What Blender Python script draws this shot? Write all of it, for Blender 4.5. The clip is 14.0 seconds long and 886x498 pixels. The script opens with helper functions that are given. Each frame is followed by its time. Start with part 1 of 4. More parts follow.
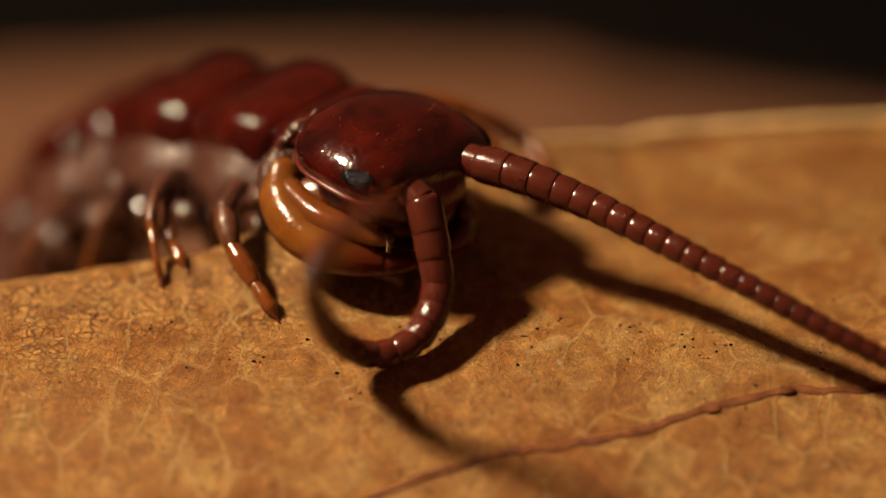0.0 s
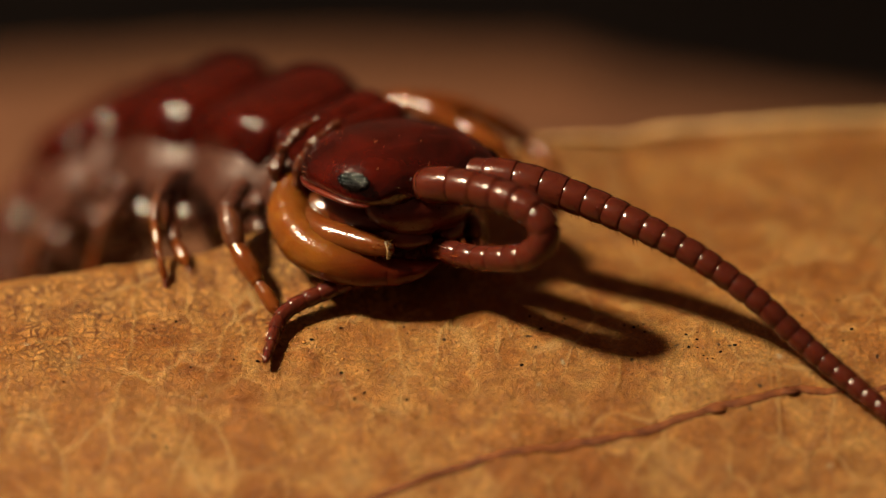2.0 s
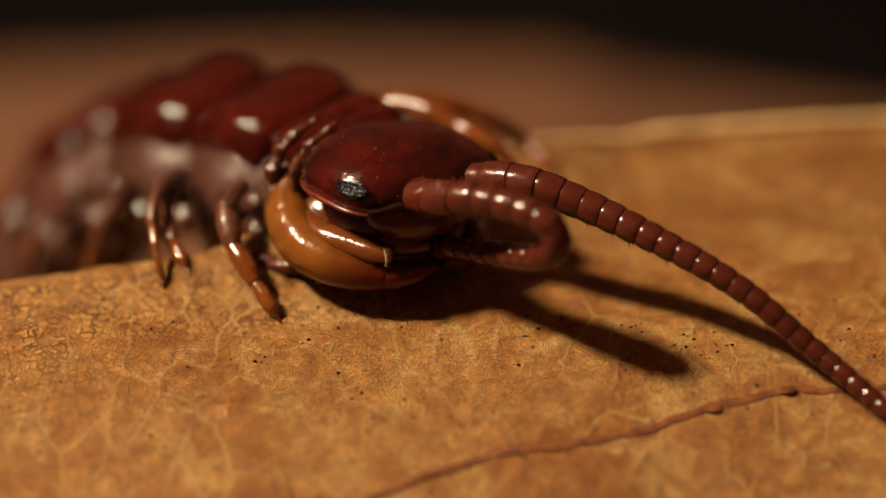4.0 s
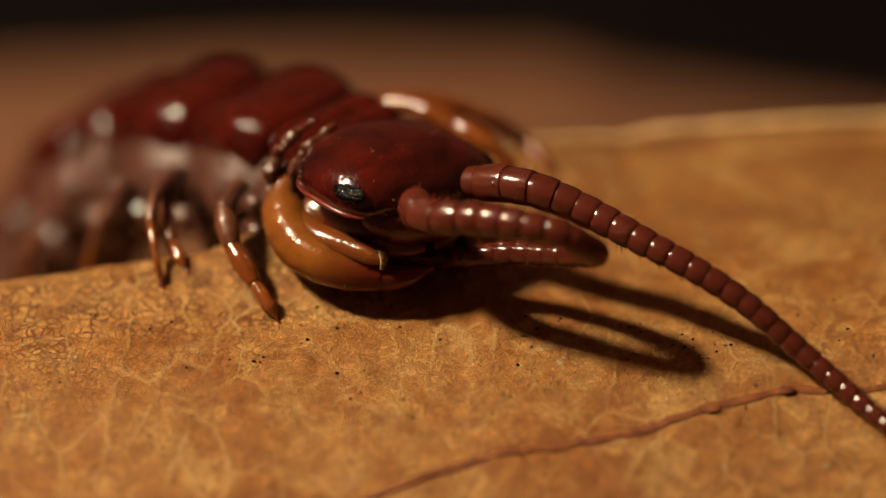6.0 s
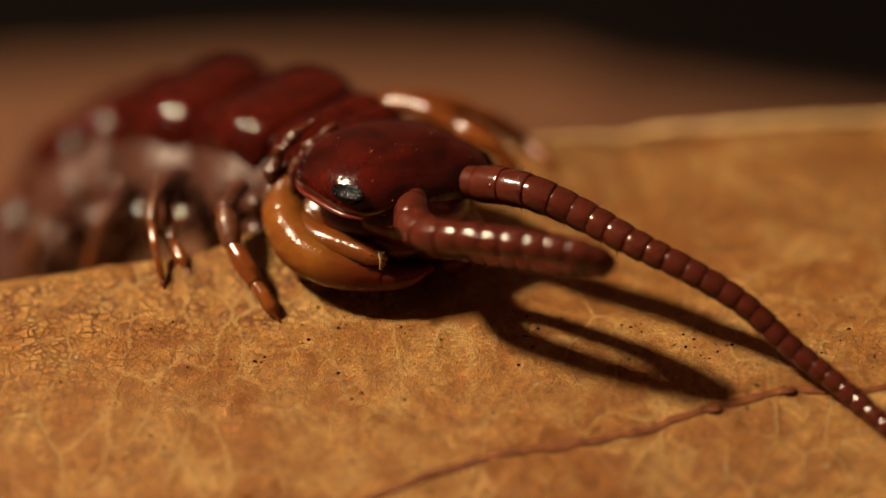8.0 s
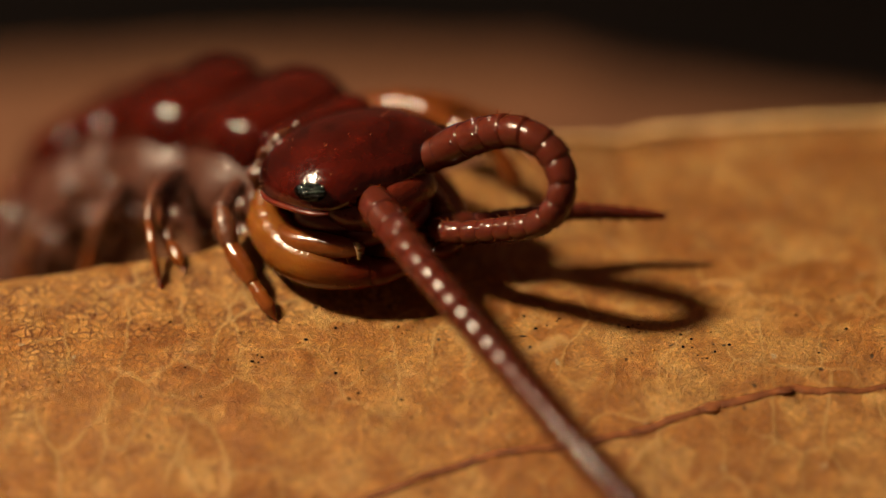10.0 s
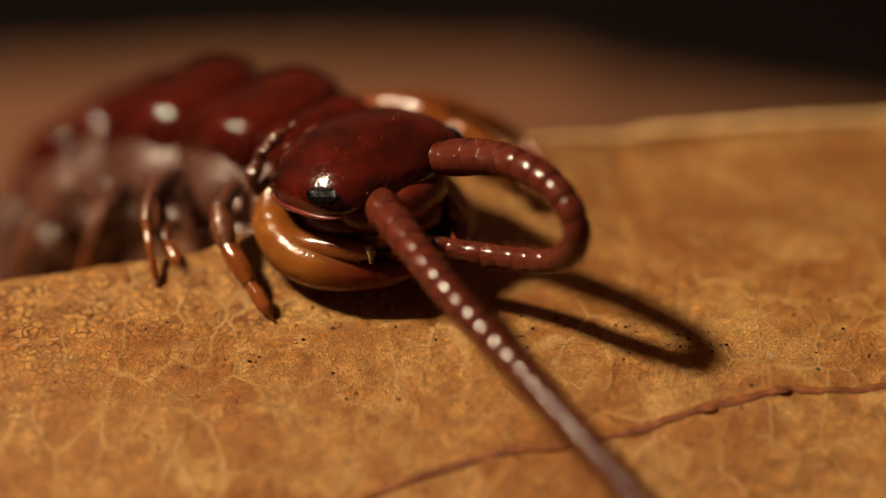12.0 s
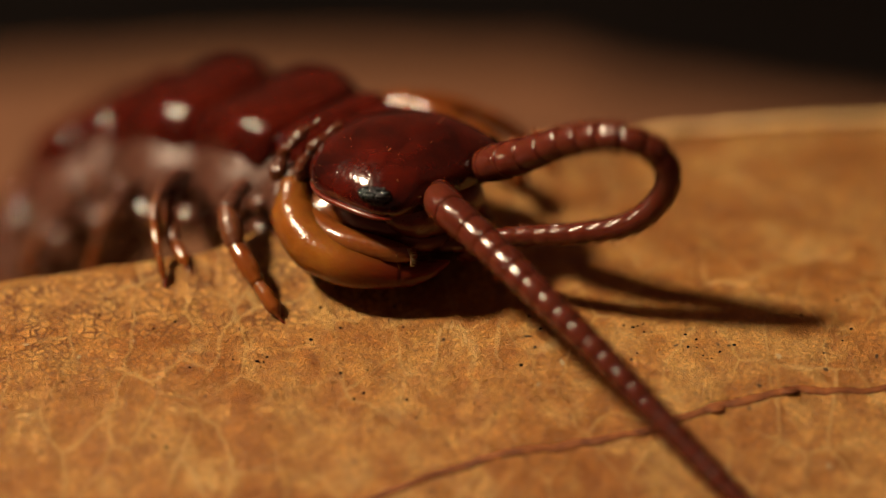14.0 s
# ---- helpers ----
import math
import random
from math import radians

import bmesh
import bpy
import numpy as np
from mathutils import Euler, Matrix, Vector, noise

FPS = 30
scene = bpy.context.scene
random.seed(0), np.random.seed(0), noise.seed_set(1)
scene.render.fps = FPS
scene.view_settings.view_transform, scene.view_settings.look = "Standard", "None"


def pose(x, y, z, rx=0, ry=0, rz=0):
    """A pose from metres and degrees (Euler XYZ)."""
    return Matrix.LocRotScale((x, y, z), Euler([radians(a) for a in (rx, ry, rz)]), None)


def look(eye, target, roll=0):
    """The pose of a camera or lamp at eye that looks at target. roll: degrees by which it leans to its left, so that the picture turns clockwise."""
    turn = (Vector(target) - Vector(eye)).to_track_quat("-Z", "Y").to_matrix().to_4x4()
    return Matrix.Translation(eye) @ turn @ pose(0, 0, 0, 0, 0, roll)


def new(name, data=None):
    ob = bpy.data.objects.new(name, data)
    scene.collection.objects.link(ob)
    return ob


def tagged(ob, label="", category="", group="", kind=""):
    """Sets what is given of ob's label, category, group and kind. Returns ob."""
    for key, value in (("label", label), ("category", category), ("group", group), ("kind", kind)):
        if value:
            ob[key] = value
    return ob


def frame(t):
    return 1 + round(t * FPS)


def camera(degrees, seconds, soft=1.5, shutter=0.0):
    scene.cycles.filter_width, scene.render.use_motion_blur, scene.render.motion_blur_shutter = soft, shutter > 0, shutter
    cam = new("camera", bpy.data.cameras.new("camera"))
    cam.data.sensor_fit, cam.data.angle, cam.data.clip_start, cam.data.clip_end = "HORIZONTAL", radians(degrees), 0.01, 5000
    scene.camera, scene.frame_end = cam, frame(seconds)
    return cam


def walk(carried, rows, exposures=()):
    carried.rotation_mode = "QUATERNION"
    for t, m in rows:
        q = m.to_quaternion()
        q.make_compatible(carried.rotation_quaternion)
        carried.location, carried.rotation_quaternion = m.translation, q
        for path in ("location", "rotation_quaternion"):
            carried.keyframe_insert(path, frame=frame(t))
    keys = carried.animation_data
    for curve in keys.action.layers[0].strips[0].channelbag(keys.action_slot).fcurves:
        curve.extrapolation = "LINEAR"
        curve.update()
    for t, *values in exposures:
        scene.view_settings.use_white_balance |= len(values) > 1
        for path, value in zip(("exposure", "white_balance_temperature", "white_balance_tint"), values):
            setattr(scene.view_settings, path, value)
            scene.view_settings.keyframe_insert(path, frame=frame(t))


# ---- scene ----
MM = 0.001  # the whole place is a few centimetres wide; shapes below are written in millimetres

# ---- camera ----
CENTRE = Vector((0.0, 0.0, 1.3)) * MM
EYE = CENTRE + Vector((0.0, -math.cos(radians(25)), math.sin(radians(25)))) * 67.8 * MM
cam = camera(12.0, 14.0, soft=1.1, shutter=0.5)
cam.data.dof.use_dof = True
cam.data.dof.focus_distance = 67.88 * MM
cam.data.dof.aperture_fstop = 30.0
cam.data.dof.aperture_blades = 7


def aimed(side):
    """Camera pose turned so that the whole picture slides by so many millimetres."""
    return look(EYE, CENTRE + Vector((-side * MM, 0, 0)))


SWAY = ((0.0, 0.0), (0.5, 0.01), (1.0, 0.01), (1.5, 0.025), (2.0, 0.065), (2.5, 0.06), (3.0, 0.035), (4.2, 0.02), (5.5, 0.01), (6.0, 0.0),
        (6.5, -0.005), (7.5, -0.005), (8.0, 0.018), (9.2, 0.0), (10.5, -0.045), (11.0, -0.06), (11.5, -0.06), (12.0, -0.07),
        (12.5, -0.10), (13.0, -0.12), (13.2, -0.09), (13.5, -0.02), (14.0, 0.055))
walk(cam, [(t, aimed(s)) for t, s in SWAY])

# ---- light: a night place, one small warm lamp high at one side ----
world = bpy.data.worlds.new("night")
scene.world = world
world.use_nodes = True
world.node_tree.nodes["Background"].inputs[0].default_value = (1.0, 0.36, 0.20, 1)
world.node_tree.nodes["Background"].inputs[1].default_value = 0.095

TO_LAMP = Vector((-0.60, -0.09, 0.79)).normalized()
key = bpy.data.lights.new("lamp", "AREA")
key.shape = "DISK"
key.size = 8.8 * MM
key.energy = 0.129
key.color = (1.0, 0.755, 0.495)
key_ob = new("lamp", key)
key_ob.matrix_world = look(TO_LAMP * 76 * MM, (0, 0.002, 0.001))
scene.view_settings.exposure = 0.0


# ---- materials ----
class Nodes:
    """A short way to write node materials; texture space is in millimetres."""

    def __init__(self, name):
        self.mat = bpy.data.materials.new(name)
        self.mat.use_nodes = True
        self.tree = self.mat.node_tree
        self.bsdf = self.tree.nodes["Principled BSDF"]
        self.out = self.tree.nodes["Material Output"]
        co = self.tree.nodes.new("ShaderNodeTexCoord")
        sc = self.tree.nodes.new("ShaderNodeVectorMath")
        sc.operation = "SCALE"
        sc.inputs[3].default_value = 1000.0
        self.link(co.outputs["Object"], sc.inputs[0])
        self.co = sc.outputs[0]

    def link(self, a, b):
        self.tree.links.new(a, b)

    def set(self, **kw):
        for k, v in kw.items():
            self.bsdf.inputs[k.replace("_", " ")].default_value = v

    def noise(self, scale, detail=4, rough=0.55, distort=0.0, co=None):
        n = self.tree.nodes.new("ShaderNodeTexNoise")
        n.inputs["Scale"].default_value, n.inputs["Detail"].default_value = scale, detail
        n.inputs["Roughness"].default_value, n.inputs["Distortion"].default_value = rough, distort
        self.link(co or self.co, n.inputs["Vector"])
        return n.outputs["Fac"]

    def cells(self, scale, feature="DISTANCE_TO_EDGE", co=None):
        n = self.tree.nodes.new("ShaderNodeTexVoronoi")
        n.feature = feature
        n.inputs["Scale"].default_value = scale
        self.link(co or self.co, n.inputs["Vector"])
        return n.outputs["Distance"]

    def warp(self, scale, amount):
        n = self.tree.nodes.new("ShaderNodeTexNoise")
        n.inputs["Scale"].default_value = scale
        self.link(self.co, n.inputs["Vector"])
        m = self.tree.nodes.new("ShaderNodeVectorMath")
        m.operation = "MULTIPLY_ADD"
        self.link(n.outputs["Color"], m.inputs[0])
        m.inputs[1].default_value = (amount,) * 3
        self.link(self.co, m.inputs[2])
        return m.outputs[0]

    def stretch(self, x, y, z, angle=0.0, co=None):
        n = self.tree.nodes.new("ShaderNodeMapping")
        n.inputs["Scale"].default_value = (x, y, z)
        n.inputs["Rotation"].default_value = (0, 0, radians(angle))
        self.link(co or self.co, n.inputs["Vector"])
        return n.outputs[0]

    def ramp(self, fac, *stops):
        n = self.tree.nodes.new("ShaderNodeValToRGB")
        els = n.color_ramp.elements
        while len(els) < len(stops):
            els.new(0.5)
        for e, (p, c) in zip(els, stops):
            e.position = p
            e.color = (*c, 1) if isinstance(c, tuple) else (c, c, c, 1)
        self.link(fac, n.inputs[0])
        return n.outputs[0]

    def mix(self, fac, a, b, how="MIX"):
        n = self.tree.nodes.new("ShaderNodeMix")
        n.data_type, n.blend_type = "RGBA", how
        for k, v in ((0, fac), (6, a), (7, b)):
            if hasattr(v, "is_output"):
                self.link(v, n.inputs[k])
            else:
                n.inputs[k].default_value = (*v, 1) if isinstance(v, tuple) else v
        return n.outputs[2]

    def math(self, op, a, b=0.0):
        n = self.tree.nodes.new("ShaderNodeMath")
        n.operation = op
        for k, v in ((0, a), (1, b)):
            if hasattr(v, "is_output"):
                self.link(v, n.inputs[k])
            else:
                n.inputs[k].default_value = v
        return n.outputs[0]

    def bump(self, *heights):
        """Each height: (factor output, depth in millimetres)."""
        last = None
        for h, depth in heights:
            n = self.tree.nodes.new("ShaderNodeBump")
            n.inputs["Strength"].default_value = 1.0
            n.inputs["Distance"].default_value = depth * MM
            self.link(h, n.inputs["Height"])
            if last:
                self.link(last, n.inputs["Normal"])
            last = n.outputs[0]
        self.link(last, self.bsdf.inputs["Normal"])

    def colour(self, c):
        self.link(c, self.bsdf.inputs["Base Color"])

    def flesh(self, weight, r, scale):
        self.set(Subsurface_Weight=weight, Subsurface_Radius=r, Subsurface_Scale=scale * MM)


def chitin(name, dark, light, rough=0.2, flesh=0.25, radius=0.25, dents=0.03, coat=0.3, spread=(1.0, 0.28, 0.08)):
    n = Nodes(name)
    big = n.noise(1.3, 4, 0.6)
    n.colour(n.mix(n.ramp(big, (0.35, 0.0), (0.68, 1.0)), dark, light))
    fine = n.noise(9, 4, 0.55)
    pores = n.cells(7, "F1")
    n.link(n.ramp(fine, (0.3, rough * 0.8), (0.75, rough * 1.4)), n.bsdf.inputs["Roughness"])
    n.bump((big, dents), (n.ramp(pores, (0.0, 0.0), (0.16, 1.0)), 0.003), (fine, 0.004))
    n.set(IOR=1.56, Coat_Weight=coat, Coat_Roughness=0.05)
    n.flesh(flesh, spread, radius)
    return n.mat


M_HEAD = chitin("head_chitin", (0.014, 0.0012, 0.0010), (0.060, 0.0044, 0.0021), 0.15, 0.3, 0.4, 0.06)
M_TERGITE = chitin("back_plate_chitin", (0.024, 0.0022, 0.0013), (0.056, 0.0046, 0.0020), 0.13, 0.25, 0.5, 0.13, 0.0)
M_ANTENNA = chitin("antenna_chitin", (0.048, 0.0088, 0.0052), (0.092, 0.0185, 0.0102), 0.17, 0.55, 0.3, 0.01, 0.0)
M_AMBER = chitin("amber_chitin", (0.11, 0.030, 0.006), (0.18, 0.056, 0.011), 0.18, 0.6, 0.5, 0.03, 0.0, (1.0, 0.45, 0.12))
M_CLAW = chitin("claw_chitin", (0.070, 0.008, 0.003), (0.13, 0.020, 0.006), 0.34, 0.5, 0.4, 0.03, 0.0)
M_LEG = chitin("leg_chitin", (0.11, 0.026, 0.005), (0.19, 0.056, 0.010), 0.16, 0.5, 0.3, 0.03, 0.1, (1.0, 0.45, 0.12))
M_THIGH = chitin("thigh_skin", (0.075, 0.023, 0.008), (0.14, 0.048, 0.020), 0.32, 0.5, 0.3, 0.05, 0.0, (1.0, 0.5, 0.2))
M_FACE = chitin("face_chitin", (0.065, 0.007, 0.003), (0.14, 0.018, 0.006), 0.32, 0.5, 0.4, 0.05, 0.0)
M_FLANK = chitin("flank_skin", (0.046, 0.015, 0.0084), (0.084, 0.030, 0.018), 0.42, 0.5, 0.5, 0.16, 0.05, (1.0, 0.6, 0.4))
M_COXA = chitin("leg_base_skin", (0.055, 0.020, 0.011), (0.105, 0.043, 0.027), 0.18, 0.5, 0.5, 0.08, 0.05, (1.0, 0.5, 0.3))
M_TOOTH = chitin("brush_bristle", (0.22, 0.115, 0.042), (0.34, 0.20, 0.08), 0.4, 0.4, 0.2)
M_EYE = chitin("eye_lens", (0.0012, 0.0009, 0.0009), (0.0022, 0.0016, 0.0016), 0.12, 0.0, 0.1, 0.0, 0.0)
M_EYE_FIELD = chitin("eye_field", (0.0012, 0.0008, 0.0008), (0.0022, 0.0015, 0.0015), 0.6, 0.0, 0.1, 0.0, 0.0)
M_HAIR = chitin("bristle", (0.30, 0.13, 0.045), (0.45, 0.22, 0.08), 0.3, 0.0, 0.1)

for soft, gloss in ((M_FLANK, 0.3), (M_ANTENNA, 0.36), (M_EYE_FIELD, 0.01)):
    soft.node_tree.nodes["Principled BSDF"].inputs["Specular IOR Level"].default_value = gloss

def poison_claw_material():
    """Amber at the thick base, red towards the point."""
    n = Nodes("poison_claw")
    big = n.noise(1.3, 4, 0.6)
    amber = n.mix(n.ramp(big, (0.35, 0.0), (0.68, 1.0)), (0.12, 0.036, 0.0055), (0.21, 0.076, 0.011))
    sep = n.tree.nodes.new("ShaderNodeSeparateXYZ")
    n.link(n.co, sep.inputs[0])
    along = n.math("ADD", sep.outputs[0], n.math("MULTIPLY", big, 0.5))
    n.colour(n.mix(n.ramp(n.math("MULTIPLY", along, 0.6), (0.36, 0.0), (0.75, 1.0)), amber, (0.085, 0.011, 0.004)))
    n.bump((big, 0.05), (n.noise(5, 4, 0.6), 0.008), (n.noise(14, 4, 0.55), 0.004))
    n.set(IOR=1.45, Roughness=0.20, Specular_IOR_Level=0.35)
    n.flesh(0.8, (1.0, 0.40, 0.08), 0.8)
    return n.mat


M_POISON = poison_claw_material()


def leaf_material():
    n = Nodes("dry_leaf")
    w = n.warp(1.2, 0.6)
    blotch = n.noise(0.36, 5, 0.62, 0.5)
    mottle = n.noise(3.0, 7, 0.75, 0.3)
    grain = n.noise(17, 5, 0.75)
    base = n.mix(n.ramp(blotch, (0.34, 0.0), (0.64, 1.0)), (0.50, 0.195, 0.034), (0.74, 0.39, 0.105))
    patch = n.noise(1.1, 4, 0.6, 0.6)
    base = n.mix(n.ramp(patch, (0.50, 0.0), (0.64, 0.6)), base, (0.86, 0.54, 0.18))
    base = n.mix(n.ramp(patch, (0.34, 0.6), (0.48, 0.0)), base, (0.46, 0.16, 0.024))
    base = n.mix(n.ramp(mottle, (0.36, 0.9), (0.56, 0.0)), base, n.mix(1.0, base, (0.60, 0.50, 0.42), "MULTIPLY"))
    base = n.mix(n.ramp(mottle, (0.54, 0.0), (0.72, 0.8)), base, n.mix(1.0, base, (1.35, 1.42, 1.5), "MULTIPLY"))
    base = n.mix(n.ramp(grain, (0.32, 0.65), (0.5, 0.0)), base, n.mix(1.0, base, (0.6, 0.52, 0.45), "MULTIPLY"))
    base = n.mix(n.ramp(grain, (0.5, 0.0), (0.70, 0.8)), base, n.mix(1.0, base, (1.6, 1.65, 1.75), "MULTIPLY"))
    net = n.cells(0.74, co=n.stretch(1.5, 0.8, 1, 24, n.warp(1.1, 0.55)))
    mid = n.cells(2.4, co=w)
    fine = n.cells(6.5, co=n.warp(2.5, 0.35))
    sep = n.tree.nodes.new("ShaderNodeSeparateXYZ")
    n.link(n.co, sep.inputs[0])
    ridge_near = n.math("ADD", n.math("MULTIPLY", sep.outputs[1], 0.25), n.math("MULTIPLY", sep.outputs[0], -0.08))
    rough_net = n.ramp(n.math("ADD", ridge_near, n.noise(0.8, 3)), (0.42, 0.15), (0.85, 1.0))
    base = n.mix(n.math("MULTIPLY", n.math("MULTIPLY", n.ramp(fine, (0.02, 0.95), (0.17, 0.0)), n.ramp(n.noise(2.6, 3), (0.36, 0.25), (0.56, 1.0))), rough_net), base, (0.19, 0.058, 0.013))
    base = n.mix(n.math("MULTIPLY", n.ramp(mid, (0.0, 0.5), (0.045, 0.0)), rough_net), base, (0.60, 0.33, 0.10))
    base = n.mix(n.math("MULTIPLY", n.ramp(net, (0.0, 0.85), (0.035, 0.0)), n.ramp(n.noise(0.7, 3), (0.40, 0.1), (0.60, 0.8))), base, (0.84, 0.56, 0.22))
    where = n.noise(0.9, 3)
    speck = n.cells(3.4, "F1", co=w)
    spots = n.math("MULTIPLY", n.ramp(speck, (0.10, 1.0), (0.16, 0.0)), n.ramp(where, (0.56, 0.0), (0.60, 0.9)))
    base = n.mix(spots, base, (0.030, 0.014, 0.009))
    pale = n.cells(1.5, "F1", co=w)
    chips = n.math("MULTIPLY", n.ramp(pale, (0.05, 1.0), (0.10, 0.0)), n.ramp(where, (0.40, 0.8), (0.46, 0.0)))
    base = n.mix(chips, base, (0.72, 0.58, 0.36))
    n.colour(base)
    n.link(n.ramp(mottle, (0.3, 0.28), (0.7, 0.55)), n.bsdf.inputs["Roughness"])
    n.bump((n.ramp(net, (0.0, 1.0), (0.09, 0.0)), 0.06), (n.ramp(mid, (0.0, 1.0), (0.07, 0.0)), 0.022),
           (n.ramp(fine, (0.0, 0.0), (0.14, 1.0)), 0.025), (mottle, 0.24), (grain, 0.15))
    n.set(Specular_IOR_Level=0.6)
    n.flesh(0.12, (1.0, 0.4, 0.12), 0.12)
    return n.mat


def vein_material(name, a, b):
    n = Nodes(name)
    n.colour(n.mix(n.ramp(n.noise(3.5, 5, 0.7), (0.35, 0.0), (0.65, 1.0)), a, b))
    n.bump((n.noise(18, 4), 0.02))
    n.set(Roughness=0.6, Specular_IOR_Level=0.2)
    return n.mat


def litter_material(name, a, b):
    n = Nodes(name)
    c = n.mix(n.ramp(n.noise(0.12, 5, 0.6), (0.3, 0.0), (0.7, 1.0)), a, b)
    c = n.mix(n.ramp(n.noise(1.1, 5, 0.7), (0.35, 0.5), (0.65, 0.0)), c, (a[0] * 0.5, a[1] * 0.5, a[2] * 0.5))
    n.colour(c)
    n.bump((n.noise(0.8, 6, 0.7), 0.3))
    n.set(Roughness=0.75)
    return n.mat


M_LEAF = leaf_material()
M_VEIN = vein_material("dark_vein", (0.085, 0.026, 0.010), (0.21, 0.072, 0.022))
M_VEINLET = vein_material("pale_vein", (0.48, 0.21, 0.045), (0.62, 0.33, 0.09))
# paler than the blade: the light caught by the rim is in this colour
M_LIT_MARGIN = vein_material("lit_margin", (0.60, 0.36, 0.13), (0.82, 0.60, 0.32))
M_LITTER = litter_material("old_brown_leaf", (0.136, 0.055, 0.0235), (0.212, 0.091, 0.040))
# near-black colour and weak gloss: the dark of the night is painted in
M_SOIL = litter_material("night_black_soil", (0.003, 0.0026, 0.0026), (0.006, 0.005, 0.005))
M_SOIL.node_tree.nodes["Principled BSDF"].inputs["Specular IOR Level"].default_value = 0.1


# ---- building helpers ----
def part(name, bm, material, parent=None, label="", m=None):
    """One mesh object from a bmesh written in millimetres."""
    bmesh.ops.scale(bm, vec=(MM,) * 3, verts=bm.verts)
    bmesh.ops.recalc_face_normals(bm, faces=bm.faces)
    me = bpy.data.meshes.new(name)
    bm.to_mesh(me)
    bm.free()
    return hold(name, me, material, parent, label, m)


def hold(name, me, material, parent=None, label="", m=None):
    if not me.materials:
        me.materials.append(material)
        me.shade_smooth()
    ob = new(name, me)
    if parent:
        ob.parent = parent
    if m is not None:
        ob.matrix_basis = m
    return tagged(ob, label)


def at_mm(m):
    """A pose in millimetres as one in metres."""
    m = m.copy()
    m.translation = m.translation * MM
    return m


def spline(points, n):
    """n places spaced evenly in the parameter on a smooth line through the points."""
    p = [np.array(q, float) for q in points]
    p = [2 * p[0] - p[1], *p, 2 * p[-1] - p[-2]]
    out = []
    for i in range(n):
        s = i / (n - 1) * (len(p) - 3)
        k = min(int(s), len(p) - 4)
        u = s - k
        a, b, c, d = p[k:k + 4]
        out.append(0.5 * (2 * b + (c - a) * u + (2 * a - 5 * b + 4 * c - d) * u * u + (3 * b - 3 * c + d - a) * u ** 3))
    return out


def frames_along(pts, up=(0, 0, 1)):
    """Tangent, side and up at each place of a line, with no twist."""
    pts = [Vector(p) for p in pts]
    u = Vector(up)
    out = []
    for i in range(len(pts)):
        t = (pts[min(i + 1, len(pts) - 1)] - pts[max(i - 1, 0)]).normalized()
        u = (u - t * u.dot(t)).normalized()
        out.append((t, u.cross(t).normalized(), u))
    return out


def tube(bm, points, radii, n=24, seg=14, flat=1.0, up=(0, 0, 1), lumpy=0.0, pitch=3.0):
    """A round limb with closed ends along a smooth line; flat: its height over its width."""
    pts = spline(points, n)
    rad = [float(r) for r in np.interp(np.linspace(0, 1, n), np.linspace(0, 1, len(radii)), radii)]
    rings = []
    for i, (p, (t, s, u)) in enumerate(zip(pts, frames_along(pts, up))):
        ring = []
        for k in range(seg):
            a = 2 * math.pi * k / seg
            r = rad[i] * (1 + lumpy * noise.noise(Vector(p) * pitch + Vector((k, 0, 0)) * 0.1))
            ring.append(bm.verts.new(Vector(p) + s * math.cos(a) * r + u * math.sin(a) * r * flat))
        rings.append(ring)
    for a, b in zip(rings, rings[1:]):
        for k in range(seg):
            bm.faces.new((a[k], a[(k + 1) % seg], b[(k + 1) % seg], b[k]))
    for ring, p, away in ((rings[0], pts[0], -1), (rings[-1], pts[-1], 1)):
        t = frames_along(pts, up)[0 if away < 0 else -1][0]
        r = rad[0 if away < 0 else -1]
        tip = bm.verts.new(Vector(p) + t * away * r * 0.45)
        for k in range(seg):
            bm.faces.new((ring[k], ring[(k + 1) % seg], tip))
    return bm


def bristle(bm, base, way, length, r):
    """One thin curved hair."""
    base, way = Vector(base), Vector(way).normalized()
    side = way.orthogonal().normalized()
    other = way.cross(side)
    foot = [bm.verts.new(base + side * math.cos(a) * r + other * math.sin(a) * r) for a in (0, 2.09, 4.19)]
    tip = bm.verts.new(base + way * length + side * length * 0.15)
    for k in range(3):
        bm.faces.new((foot[k], foot[(k + 1) % 3], tip))


def hair_on(bm, face, way, length, r):
    """A hair grown out of one face, so that it stays one piece with its limb."""
    vs = list(face.verts)
    mid = face.calc_center_median()
    n = Vector(way).normalized()
    foot = [bm.verts.new(mid + (v.co - mid).normalized() * r) for v in vs]
    tip = bm.verts.new(mid + n * length)
    bm.faces.remove(face)
    for k in range(len(vs)):
        q = (k + 1) % len(vs)
        bm.faces.new((vs[k], vs[q], foot[q], foot[k]))
        bm.faces.new((foot[k], foot[q], tip))


def ball(bm, c, r, squash=(1, 1, 1), seg=16, m=None):
    g = bmesh.ops.create_uvsphere(bm, u_segments=seg, v_segments=max(6, seg // 2), radius=1)
    for v in g["verts"]:
        p = Vector((v.co.x * r * squash[0], v.co.y * r * squash[1], v.co.z * r * squash[2]))
        v.co = (m @ p if m else p) + Vector(c)


# ---- the leaf on which the animal stands ----
def leaf_rim(x):
    """Where the leaf bends down out of sight."""
    return float(np.interp(x, (-11, -7.3, -5.5, -3.9, -2.0, 0.0, 1.7, 4.0, 8.0, 12.0), (0.0, 0.5, 0.87, 1.1, 2.0, 3.4, 4.7, 5.65, 6.15, 6.3)))


